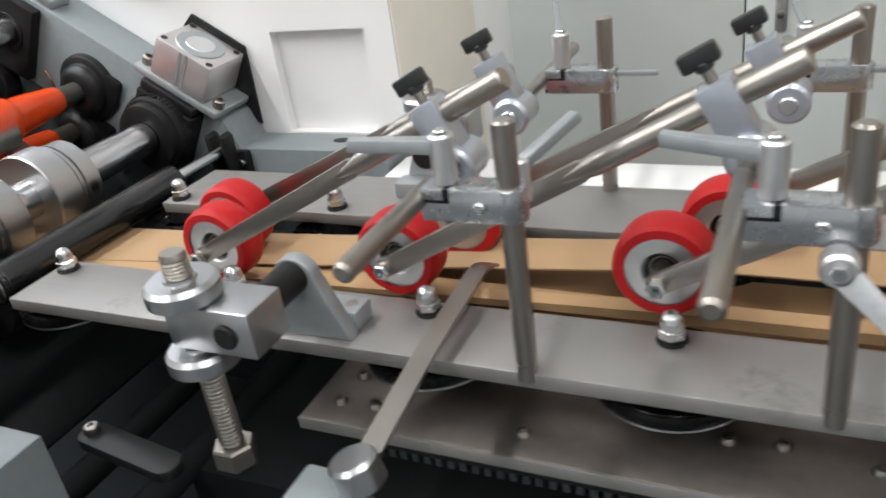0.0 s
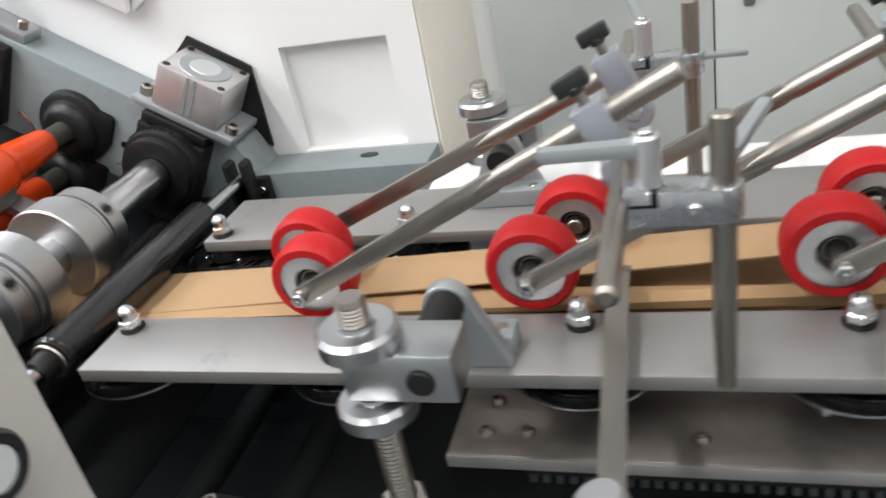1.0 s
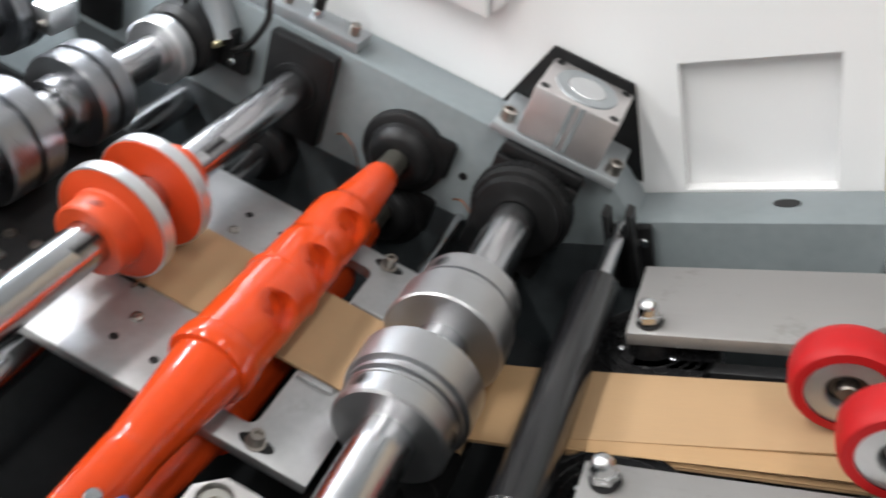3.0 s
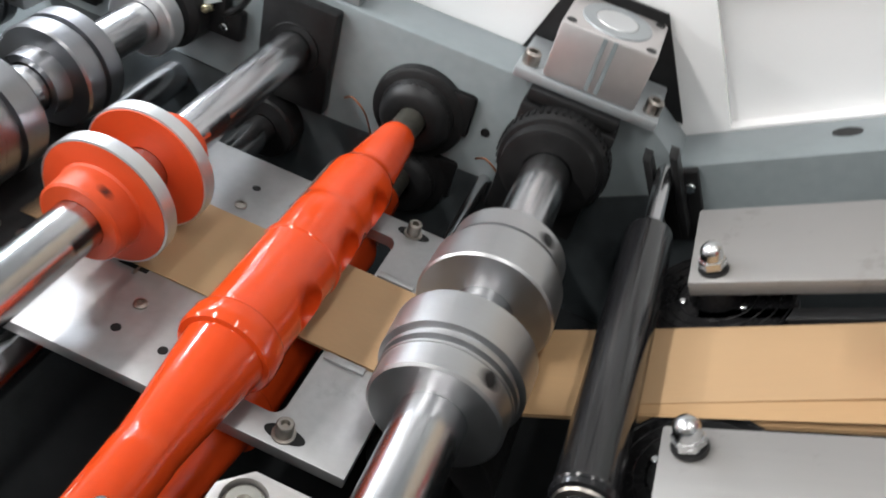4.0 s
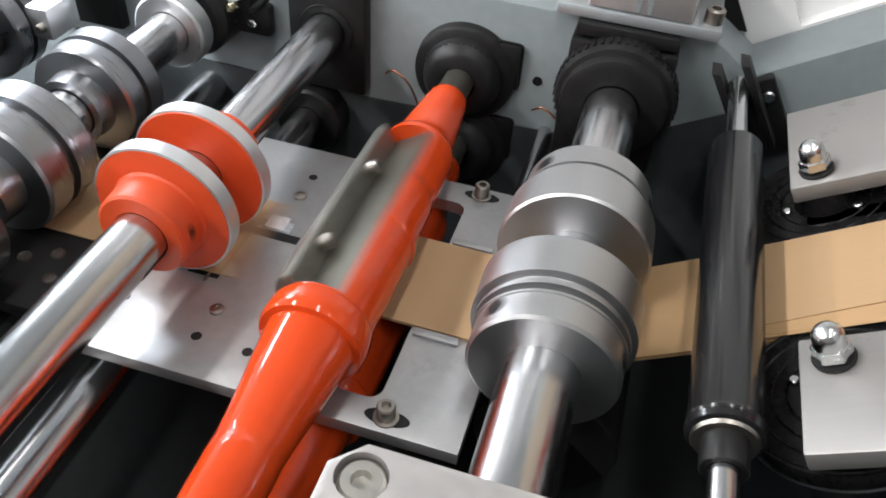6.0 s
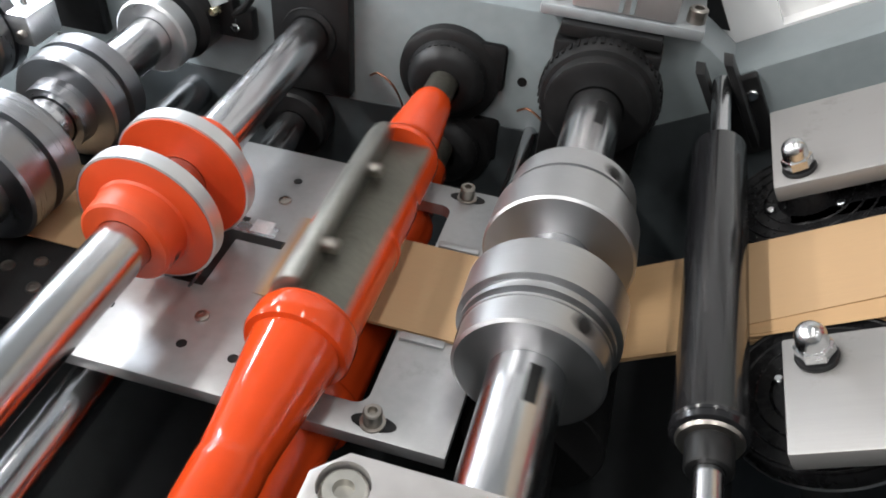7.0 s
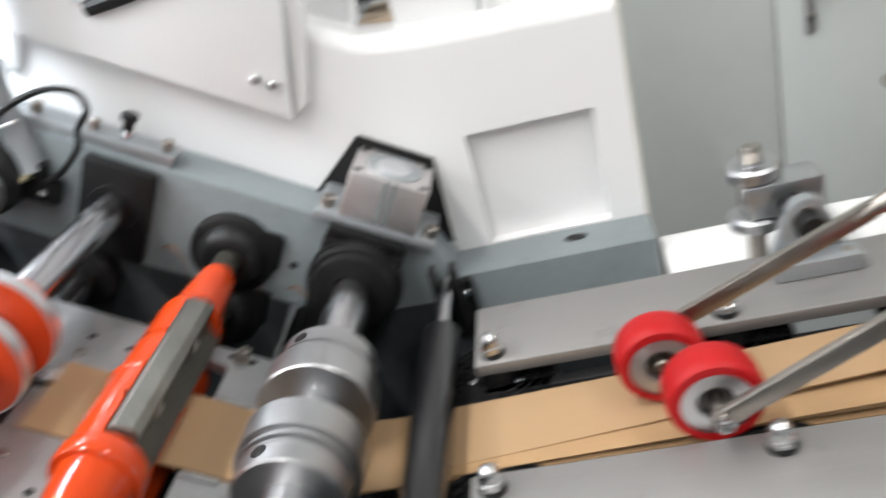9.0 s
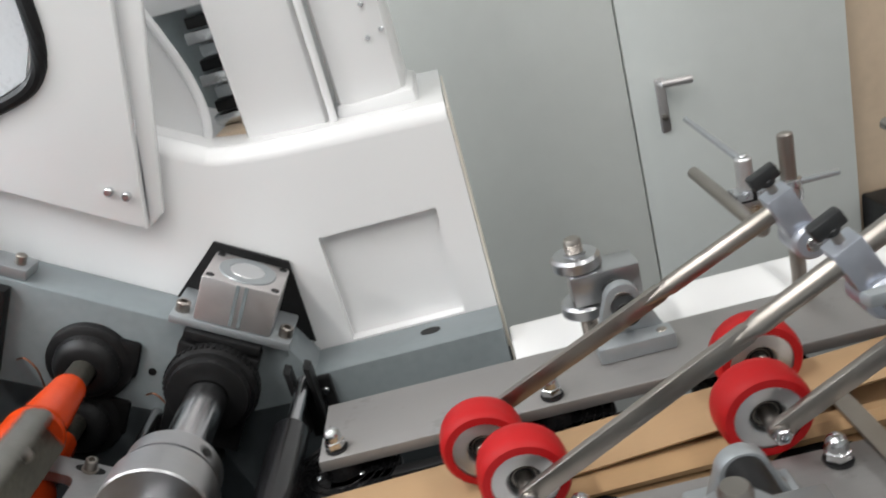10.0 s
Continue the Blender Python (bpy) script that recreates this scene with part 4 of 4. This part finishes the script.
part("shaft", turned([(Y0, 0), (Y0, 0.172), (2.40, 0.172), (2.40, 0)], 56), M_CHROME, c1, "polished chromed shaft")


def collar(y_lo, y_hi, flip):
    g = [(0.0, 0.173), (0.0, 0.33), (0.015, 0.345), (0.18, 0.345), (0.185, 0.352), (0.20, 0.352), (0.205, 0.325), (0.235, 0.325), (0.24, 0.36), (0.275, 0.36), (0.28, 0.345), (0.305, 0.345), (0.31, 0.385), (0.59, 0.39), (0.605, 0.378), (0.605, 0.173)]
    w = (y_hi - y_lo) / 0.605
    return [((y_hi - a * w) if flip else (y_lo + a * w), r) for a, r in (g[::-1] if flip else g)]


for lo, hi, fp in ((-0.10, 0.39, False), (0.69, 1.21, True)):
    cc = part("collar", turned(collar(lo, hi, fp), 72), M_COLLAR, c1, "turned steel collar with grooves")
    for a in (20, 140, 260):
        yy = lo + 0.10 if not fp else hi - 0.10
        r = 0.3455
        pos = Matrix.Rotation(radians(a), 4, "Y") @ Matrix.Translation((0, yy, r))
        part("set_screw_hole", revolve([(-0.002, 0), (0.002, 0.0), (0.002, 0.045), (0.0, 0.05), (-0.02, 0.05)], 20, pos), M_BLACK, cc)
kb = box(-0.03, 0.03, -0.36, -0.16, 0.166, 0.1735, 0.006)
part("keyway", kb, M_BLACK, c1)
part("keyway", box(-0.03, 0.03, 1.75, 2.0, 0.166, 0.1735, 0.006), M_BLACK, c1)
SPIN["collar"] = c1
# fixed bearing flange on the far frame
for (s, n, lab) in ((0.087, 0.405, "black knurled bearing flange of the first shaft"),):
    bf = thing("bearing_flange", on_incline(s, 0, n), lab, "bearing flange", "bearing flanges on the far frame")
    prof = [(2.15, 0.18), (2.15, 0.30), (2.165, 0.335), (2.235, 0.345), (2.245, 0.375), (2.29, 0.39), (2.40, 0.40), (2.42, 0.18)]
    part("flange", turned(prof, 60), M_BLACK, bf)
    part("worn_ring", turned([(2.236, 0.343), (2.240, 0.352), (2.246, 0.356), (2.250, 0.350)], 60), M_SEAT, bf, "worn bright ring")
    first_rib = None
    for k in range(48):
        m_ = Matrix.Rotation(2 * math.pi * k / 48, 4, "Y")
        if first_rib is None:
            first_rib = part("rib", box(-0.010, 0.010, 2.30, 2.40, 0.375, 0.402, 0.0), M_BLACK, bf)
        else:
            o_ = new("rib", first_rib.data)
            o_.parent = bf
            o_.matrix_local = m_
lc = shaft_thing("counter_roller", 0.0, -0.42, "dark counter roller under the first shaft")
part("shaft", turned([(Y0, 0), (Y0, 0.14), (Y1, 0.14), (Y1, 0)], 40), M_BLACK, lc)
part("roller", turned([(0.15, 0.135), (0.15, 0.37), (0.16, 0.38), (1.49, 0.38), (1.5, 0.37), (1.5, 0.135)], 48), M_BLACK, lc)

# black idler roller before it
ir = thing("idler_roller", at(-0.40, 0, 11.50), "glossy black idler roller on a bright steel axle", "idler roller")
part("roller_tube", turned([(-0.36, 0.05), (-0.36, 0.132), (-0.35, 0.148), (-0.325, 0.153), (-0.315, 0.146), (-0.305, 0.153), (-0.28, 0.145), (1.63, 0.145), (1.645, 0.14), (1.645, 0.05)], 56), M_BLACK_GLOSS, ir, "glossy black roller tube")
part("end_ring", turned([(-0.374, 0.07), (-0.374, 0.122), (-0.36, 0.130), (-0.356, 0.07)], 40), M_STAINLESS, ir)
part("end_boss", turned([(-0.50, 0.06), (-0.50, 0.085), (-0.49, 0.092), (-0.36, 0.092), (-0.36, 0.06)], 32), M_BLACK, ir)
part("axle", turned([(-1.15, 0), (-1.15, 0.058), (2.42, 0.058), (2.42, 0)], 32), M_CHROME, ir, "bright steel axle")
for x0 in (-0.11, 0.062):
    part("fork_cheek", prism([(x0 - 0.0, -0.45), (x0 + 0.048, -0.45), (x0 + 0.048, 0.15), (x0, 0.18)], 2.30, 2.47, bev=0.008), M_BLACK, ir, "black fork cheek")
part("fork_foot", box(-0.10, 0.20, 2.48, 2.565, -0.6, -0.05, 0.015), M_BLACK, ir)
part("fork_screw", rod((0.14, 2.48, -0.16), (0.14, 2.44, -0.16), 0.04, 16), M_ZINC, ir)

# orange cutting rollers
OR_PROF = [(-1.25, 0), (-1.25, 0.150), (-0.80, 0.158), (-0.79, 0.155), (-0.66, 0.165), (-0.17, 0.222), (-0.165, 0.252), (-0.145, 0.264), (-0.04, 0.264), (-0.02, 0.256), (-0.012, 0.246), (0.0, 0.246), (0.006, 0.246),
           (0.60, 0.246), (0.612, 0.256), (0.635, 0.256), (0.65, 0.238), (1.0, 0.236), (1.01, 0.230), (1.415, 0.228), (1.421, 0.228), (1.46, 0.225), (1.50, 0.212), (1.53, 0.190), (2.08, 0.138), (2.10, 0.130), (2.10, 0.0)]
SEAT = 0.135         # the knife's seat above the roller's axis
POCKETS = 184        # the relief pockets lie this far round from the knife


def cutting_roller(name, n, label, knife):
    t = shaft_thing(name, 1.147, n, label, "cutting roller")
    prof = [OR_PROF[0]]
    for (ya_, ra), (yb_, rb) in zip(OR_PROF, OR_PROF[1:]):
        n_ = max(1, int((yb_ - ya_) / 0.05)) if knife else 1
        prof += [(ya_ + (yb_ - ya_) * j / n_, ra + (rb - ra) * j / n_) for j in range(1, n_ + 1)]
    body = turned(prof, 120 if knife else 72)
    if knife:
        for v in body.verts:
            if 0.003 <= v.co.y <= 1.418 and v.co.z > SEAT:
                v.co.z = SEAT
    shell = part("roller_body", body, M_ORANGE, t, "orange enamelled roller body")
    if knife:
        # three milled relief pockets, each with a screw hole
        tilt, spot = radians(POCKETS + 16), radians(POCKETS)
        d_ = Vector((math.sin(tilt), 0, math.cos(tilt)))
        cuts = []
        for y in (0.30, 0.80, 1.25):
            p = Vector((math.sin(spot) * 0.155, y, math.cos(spot) * 0.155))
            cuts.append(rod(p, p + d_ * 0.4, 0.125, 28, 0))
            cuts.append(rod(p - d_ * 0.05, p + d_ * 0.05, 0.022, 12, 0))
        for y in (0.34, 1.02):
            q = Vector((math.sin(radians(-56)), 0, math.cos(radians(-56))))
            cuts.append(rod(Vector((0, y, 0)) + q * 0.2, Vector((0, y, 0)) + q * 0.3, 0.024, 14, 0))
        carve(shell, cuts)
    part("shaft_end", turned([(2.09, 0), (2.09, 0.105), (2.57, 0.105), (2.57, 0)], 28), M_SEAT, t, "oily brown shaft end")
    part("shaft_end", turned([(-1.45, 0), (-1.45, 0.1), (-1.25, 0.1), (-1.25, 0)], 28), M_CHROME, t)
    if knife:
        ka = part("knife_seat", box(-0.196, 0.196, 0.010, 1.412, SEAT - 0.01, SEAT + 0.004, 0.0), M_SEAT, t, "machined knife seat with oil traces")
        part("knife_bar", prism([(-0.192, SEAT + 0.004), (-0.05, SEAT + 0.004), (-0.05, 0.264), (-0.068, 0.280), (-0.125, 0.268), (-0.192, 0.186)], 0.03, 1.395, bev=0.008), M_BLADE, ka, "bevelled steel knife bar")
        for y in (0.36, 1.02):
            sc = Matrix.Translation((-0.05, y, 0.205)) @ Matrix.Rotation(radians(90), 4, "Y")
            part("knife_screw", revolve([(-0.02, 0), (-0.02, 0.042), (0.055, 0.042), (0.064, 0.035), (0.064, 0.023), (0.035, 0.021), (0.035, 0)], 20, sc), M_STAINLESS, t, "socket screw")
    return t


kn = cutting_roller("knife_roller", 0.248, "glossy orange cutting roller with a bolted steel knife bar", True)
SPIN["knife"] = kn
cutting_roller("anvil_roller", -0.292, "glossy orange anvil roller below the knife roller", False)
obf = thing("bearing_flange", on_incline(1.147, 0, 0.232), "black ribbed bearing flange of the knife roller", "bearing flange", "bearing flanges on the far frame")
part("flange", turned([(2.36, 0.12), (2.36, 0.20), (2.38, 0.23), (2.42, 0.27), (2.50, 0.29), (2.565, 0.29), (2.565, 0.1)], 48), M_BLACK, obf)
part("housing", turned([(2.49, 0.1), (2.49, 0.33), (2.51, 0.36), (2.567, 0.37), (2.567, 0.1)], 40), M_BLACK, obf)
part("lug", box(0.12, 0.40, 2.51, 2.567, -0.05, 0.30, 0.04), M_BLACK, obf)
for k in range(40):
    o_ = new("rib", first_rib.data)
    o_.parent = obf
    o_.matrix_local = Matrix.Rotation(2 * math.pi * k / 40, 4, "Y") @ pose(0, 0.013, -0.0125)
copy_thing(obf, on_incline(1.147, 0.02, -0.37))

# shaft with the orange pull discs
dsh = shaft_thing("disc_shaft", 2.155, 0.382, "chromed shaft with two orange and steel pull discs")
part("shaft", turned([(-1.3, 0), (-1.3, 0.142), (2.57, 0.142), (2.57, 0)], 56), M_CHROME, dsh, "polished chromed shaft")
part("keyway", box(-0.03, 0.03, -0.10, 0.10, 0.137, 0.1435, 0.005), M_BLACK, dsh)
d1 = part("disc", turned([(0.10, 0.145), (0.10, 0.225), (0.112, 0.24), (0.262, 0.25), (0.275, 0.262), (0.288, 0.34), (0.294, 0.372), (0.32, 0.378)], 64), M_ORANGE_DULL, dsh, "orange enamelled disc and hub")
part("rim", turned([(0.296, 0.374), (0.300, 0.386), (0.388, 0.386), (0.392, 0.374)], 72), M_ALU, d1, "bright turned rim")
part("inner_face", turned([(0.389, 0.376), (0.396, 0.37), (0.396, 0.15)], 64), M_ORANGE_DULL, d1)
part("set_screw", revolve([(-0.02, 0), (0.003, 0), (0.003, 0.026), (-0.02, 0.028)], 16, Matrix.Rotation(radians(-40), 4, "Y") @ Matrix.Translation((0, 0.18, 0.244))), M_BLACK, d1)
d2_ = part("disc", turned([(0.66, 0.145), (0.66, 0.37), (0.67, 0.38)], 64), M_ORANGE_DULL, dsh, "orange enamelled disc")
part("rim", turned([(0.665, 0.374), (0.669, 0.386), (0.756, 0.386), (0.76, 0.374)], 72), M_ALU, d2_, "bright turned rim")
part("hub", turned([(0.756, 0.376), (0.765, 0.36), (0.77, 0.26), (0.79, 0.245), (0.97, 0.21), (0.97, 0.145)], 64), M_ORANGE_DULL, d2_)
part("keyway", box(-0.03, 0.03, 1.12, 1.34, 0.137, 0.1435, 0.005), M_BLACK, dsh)
SPIN["disc"] = dsh
dl = shaft_thing("lower_disc_shaft", 2.30, -0.36, "chromed lower shaft under the pull discs")
part("shaft", turned([(-1.3, 0), (-1.3, 0.125), (2.57, 0.125), (2.57, 0)], 48), M_CHROME, dl)
part("roller", turned([(0.25, 0.12), (0.25, 0.31), (0.26, 0.32), (0.89, 0.32), (0.90, 0.31), (0.90, 0.12)], 48), M_BLACK, dl, "black counter roller")
dp = thing("bearing_plate", INC, "black square bearing plate of the disc shaft", "bearing plate", "bearing plates on the far frame")
part("plate", box(-2.44, -1.86, 2.44, 2.566, -0.08, 0.76, 0.02), M_BLACK, dp)
part("bore_ring", turned([(2.425, 0.15), (2.425, 0.20), (2.445, 0.205), (2.445, 0.15)], 40), M_BLACK, dp, at=at(-2.155, 0, 0.382))
part("lower_flange", turned([(2.36, 0.13), (2.36, 0.25), (2.38, 0.27), (2.565, 0.27), (2.565, 0.13)], 40), M_BLACK, dp, at=at(-2.30, 0, -0.36))

# third shaft with the large steel collars
c3 = shaft_thing("delivery_shaft", 3.15, 0.36, "chromed delivery shaft with large turned steel collars")
part("shaft", turned([(-1.3, 0), (-1.3, 0.15), (2.57, 0.15), (2.57, 0)], 48), M_CHROME, c3)
big = [(0.0, 0.16), (0.0, 0.24), (0.12, 0.25), (0.13, 0.38), (0.145, 0.395), (0.27, 0.395), (0.275, 0.36), (0.31, 0.36), (0.315, 0.40), (0.44, 0.40), (0.455, 0.385), (0.455, 0.16)]
part("collar", turned([(0.08 + a * 1.3, r * 0.92) for a, r in big], 64), M_COLLAR_DARK, c3, "large turned steel collar")
part("collar", turned([(0.93 + a * 1.0, max(r * 0.86, 0.16)) for a, r in big] , 64), M_COLLAR_DARK, c3, "large turned steel collar")
part("clamp_ring", turned([(2.02, 0.155), (2.02, 0.25), (2.035, 0.265), (2.16, 0.265), (2.175, 0.25), (2.175, 0.155)], 48), M_ALU, c3)
part("collar", turned([(-0.62 + a * 1.2, r * 0.92) for a, r in big], 64), M_COLLAR_DARK, c3, "large turned steel collar")
SPIN["delivery"] = c3
cb = thing("bearing_flange", on_incline(3.15, 0, 0.36), "black bearing flange of the delivery shaft", "bearing flange", "bearing flanges on the far frame")
part("flange", turned([(2.25, 0.16), (2.25, 0.25), (2.30, 0.30), (2.565, 0.31), (2.565, 0.16)], 48), M_BLACK, cb)
part("lug", box(-0.10, 0.42, 2.44, 2.566, -0.12, 0.22, 0.03), M_BLACK, cb)
for p in ((0.16, 2.40, 0.02), (0.33, 2.40, 0.10)):
    part("grease_nipple", rod(p, (p[0] - 0.01, p[1] - 0.09, p[2] + 0.02), 0.03, 6, 0.006), M_BRASS, cb, "bright grease nipple")
c3l = shaft_thing("lower_delivery_shaft", 3.2, -0.36, "dark lower delivery roller")
part("shaft", turned([(-1.3, 0), (-1.3, 0.13), (2.57, 0.13), (2.57, 0)], 40), M_CHROME, c3l)
part("roller", turned([(0.1, 0.12), (0.1, 0.33), (0.11, 0.34), (1.29, 0.34), (1.3, 0.33), (1.3, 0.12)], 48), M_BLACK, c3l)

# fourth shaft, its stand and the square bearing plates beyond
c4 = shaft_thing("outfeed_shaft", 4.18, 0.46, "chromed outfeed shaft with clamp rings")
part("shaft", turned([(-1.3, 0), (-1.3, 0.14), (2.57, 0.14), (2.57, 0)], 48), M_CHROME, c4)
part("collar", turned([(0.60 + a * 1.2, r) for a, r in big], 64), M_COLLAR_DARK, c4, "large turned steel collar")
part("collar", turned([(1.3 + a * 0.8, r * 0.9) for a, r in big], 64), M_COLLAR_DARK, c4, "large turned steel collar")
bp4 = thing("bearing_plate", INC, "black square bearing plate of the outfeed shaft", "bearing plate", "bearing plates on the far frame")
part("plate", box(-4.5, -3.86, 2.46, 2.566, 0.02, 0.78, 0.02), M_BLACK, bp4)
hol = thing("sensor_holder", INC, "milled sensor holder with a thin upright rod", "sensor holder")
part("block", box(-3.95, -3.70, 1.55, 1.85, 0.40, 0.62, 0.02), M_ALU, hol)
part("rod", rod((-3.82, 1.70, 0.60), (-4.05, 1.86, 1.5), 0.022, 14), M_CHROME, hol)
part("screw", rod((-3.75, 1.55, 0.5), (-3.75, 1.50, 0.5), 0.03, 16), M_STAINLESS, hol)

# bars and screws along the top of the far frame
tb = thing("clamp_strip", INC, "grey clamp strip with screws along the frame's top edge", "clamp strip")
part("strip", box(-3.06, -1.78, 2.60, 2.86, 0.802, 0.90, 0.01), M_GREY_ALU, tb)
for s, h_ in ((1.87, 0.09), (2.47, 0.09), (2.93, 0.09)):
    part("screw", rod((-s, 2.70, 0.90), (-s, 2.70, 0.90 + h_), 0.045, 18), M_STAINLESS, tb)
part("stud", rod((-2.2, 2.70, 0.90), (-2.2, 2.70, 0.97), 0.045, 18), M_ZINC, tb)
part("stud_head", revolve([(0.97, 0), (0.97, 0.045), (1.06, 0.045), (1.075, 0.07), (1.115, 0.07), (1.125, 0.06), (1.125, 0)], 20, Matrix.Translation((-2.2, 2.70, 0))), M_BLACK, tb, "black stud head")
tb2 = thing("clamp_strip", INC, "grey clamp strip farther up the frame", "clamp strip")
part("strip", box(-4.4, -3.3, 2.60, 2.9, 0.802, 0.88, 0.01), M_GREY_ALU, tb2)
part("screw", rod((-3.45, 2.70, 0.88), (-3.45, 2.70, 0.96), 0.045, 18), M_STAINLESS, tb2)
wk = thing("work_lamp", INC, "flat white work lamp glowing above the far frame", "lamp")
part("housing", box(-4.75, -3.25, 3.0, 3.055, 1.05, 2.4, 0.02), M_WHITE, wk)
part("diffuser", box(-4.65, -3.35, 2.985, 2.998, 1.15, 2.3, 0.0), M_LED, wk, "lit diffuser")
wl = thing("gooseneck_lamp_arm", INC, "grey gooseneck conduit with a black looped cable", "conduit")
part("conduit", tube([(-2.84, 2.50, 0.46), (-2.92, 2.53, 0.60), (-3.04, 2.55, 0.78), (-3.19, 2.56, 1.0), (-3.31, 2.57, 1.28), (-3.42, 2.6, 1.65), (-3.6, 2.66, 2.3)], 0.12, seg=18), M_GREY_ALU, wl)
part("cable", tube([(-2.83, 2.47, 0.37), (-3.0, 2.42, 0.38), (-3.14, 2.40, 0.50), (-3.17, 2.40, 0.74), (-3.03, 2.41, 1.0), (-2.78, 2.44, 1.22), (-2.55, 2.46, 1.27), (-2.45, 2.47, 1.15), (-2.50, 2.47, 0.98), (-2.49, 2.46, 0.80), (-2.62, 2.46, 0.52), (-2.80, 2.47, 0.38)], 0.027), M_BLACK, wl, "black looped cable")
part("cable_tie", tube([(-3.10, 2.38, 0.80), (-3.02, 2.40, 0.86), (-2.96, 2.44, 0.90)], 0.014), M_WHITE, wl, "white cable tie")
part("foot", box(-3.0, -2.6, 2.46, 2.567, 0.22, 0.46, 0.03), M_BLACK, wl, "black conduit foot")
for x in (-2.88, -2.72):
    part("foot_screw", rod((x, 2.46, 0.33), (x, 2.41, 0.33), 0.035, 6, 0.008), M_ZINC, wl)
part("blue_ferrule", rod((-3.02, 2.40, 0.36), (-3.02, 2.36, 0.40), 0.03, 14, 0.006), M_BLUE, wl, "blue plastic ferrule")
for k, (s0, y0, n0) in enumerate(((1.72, 2.50, 0.12), (0.62, 2.46, 0.10))):
    w = thing("capillary_tube", INC, "thin copper lubrication tube", "tube", "lubrication tubes")
    part("tube", tube([(-s0, y0, n0), (-s0 + 0.08, y0 - 0.05, n0 + 0.06), (-s0 + 0.2, y0 - 0.06, n0 - 0.02), (-s0 + 0.27, y0 - 0.02, n0 - 0.22)], 0.008), M_COPPER, w)
rail2 = thing("slide_rail", INC, "dark round slide rail beside the knife table", "slide rail")
part("rail", rod((-0.52, 1.62, -0.12), (-0.52, 2.57, -0.12), 0.05, 20), M_CHROME, rail2)
bl = thing("blue_cap", on_incline(0.92, -1.20, 0.53), "small blue plastic cap on a fitting", "cap")
part("cap", rod((0.02, 0, 0), (0.02, 0, 0.05), 0.075, 6, 0.012), M_BLUE, bl)
part("fitting", rod((-0.12, 0, -0.02), (-0.12, 0, 0.04), 0.04, 18, 0.01), M_ZINC, bl)

# cut sheets travelling up the section
SHEET = 1.44
sheets = []
first_bm = box(-SHEET / 2, SHEET / 2, YA, YB, -0.004, 0.004, 0.0)
for k in range(26):
    if k == 0:
        t = thing("paper_sheet", at(0, 0, 0), "cut length of brown kraft paper moving up the table", "paper sheet", "cut paper sheets")
        part("sheet", first_bm, M_PAPER, t)
    else:
        t = copy_thing(sheets[0], at(0, 0, 0))
    sheets.append(t)

# ---- everything that moves ----
PERIOD = 0.4825
TOPS = (-0.66, -0.175, 0.31, 0.79, 1.275, 1.755, 2.235, 2.72, 3.20, 3.68, 4.155, 4.63, 5.115, 5.60, 6.085, 6.565, 7.042, 7.518, 8.018, 8.505, 8.968, 9.475, 9.98, 10.47)   # times at which the knife comes over the top
KNIFE_S = 1.147
TURN_AT = ((0.0, 28.0), (0.085, 78.0), (0.185, 127.0), (0.20, 143.0), (0.285, 212.0), (0.345, 268.0), (0.37, 303.0), (0.385, 317.0), (0.40, 330.0), (0.43, 352.0), (0.455, 370.0), (0.4825, 388.0))


def cycle(t):
    """Whole and part turns of the cutting cycle up to t, counted from the first time in TOPS."""
    c = max(k for k, top in enumerate(TOPS) if top <= t)
    return c + (t - TOPS[c]) / (TOPS[c + 1] - TOPS[c])


def knife_angle(t):
    c, r = divmod(cycle(t), 1)
    r *= PERIOD
    for (a, p), (b, q) in zip(TURN_AT, TURN_AT[1:]):
        if r <= b:
            return 360 * c + p + (q - p) * (r - a) / (b - a)
    return 360 * (c + 1) + 28


def sheet_pose(u):
    """u: where the sheet's middle is along the paper's path, 0 at the bend, growing up the climb."""
    if u < -0.45:
        return at(-1.27 - u, 0, WEB - 0.02)
    if u > 0.45:
        return on_incline(u, 0, -0.0035)
    f = (u + 0.45) / 0.9
    p = at(-1.27 + 0.45, 0, WEB - 0.02).lerp(on_incline(0.45, 0, -0.0035), f)
    return pose(*(p.translation), 0, INC_A * f, 0)


def motions():
    steps = [k / FPS for k in range(10 * FPS + 1)]
    base = kn.matrix_world.copy()
    walk(kn, [(t, base @ pose(0, 0, 0, 0, knife_angle(t), 0)) for t in steps])
    tenths = [k * 0.1 for k in range(101)]
    for name, turn in (("collar", lambda t: 440.8 * t + 166.7), ("disc", lambda t: 360 * cycle(t) - 176), ("delivery", lambda t: 640 * t)):
        m = SPIN[name].matrix_world.copy()
        walk(SPIN[name], [(t, m @ pose(0, 0, 0, 0, turn(t), 0)) for t in tenths])
    for w in WHEELS:
        walk(w, [(t, pose(0, 0, 0, 0, -600 * t, 0)) for t in tenths])
    for k, sh in enumerate(sheets):
        rows = []
        for t in tenths:
            # the web brings the sheet up to the knife; once torn off, the discs pull it away
            done = cycle(t) - 0.60 - (k - 1)
            tail = KNIFE_S + SHEET * done + max(0.0, done - 0.11) * 3.2
            pile = 0.010 * k * min(1.0, max(0.0, (tail - 7.5) / 1.5))
            tail = min(tail, 9.0)
            rows.append((t, sheet_pose(tail + SHEET / 2) @ pose(0, 0, pile * D)))
        walk(sh, rows)


motions()
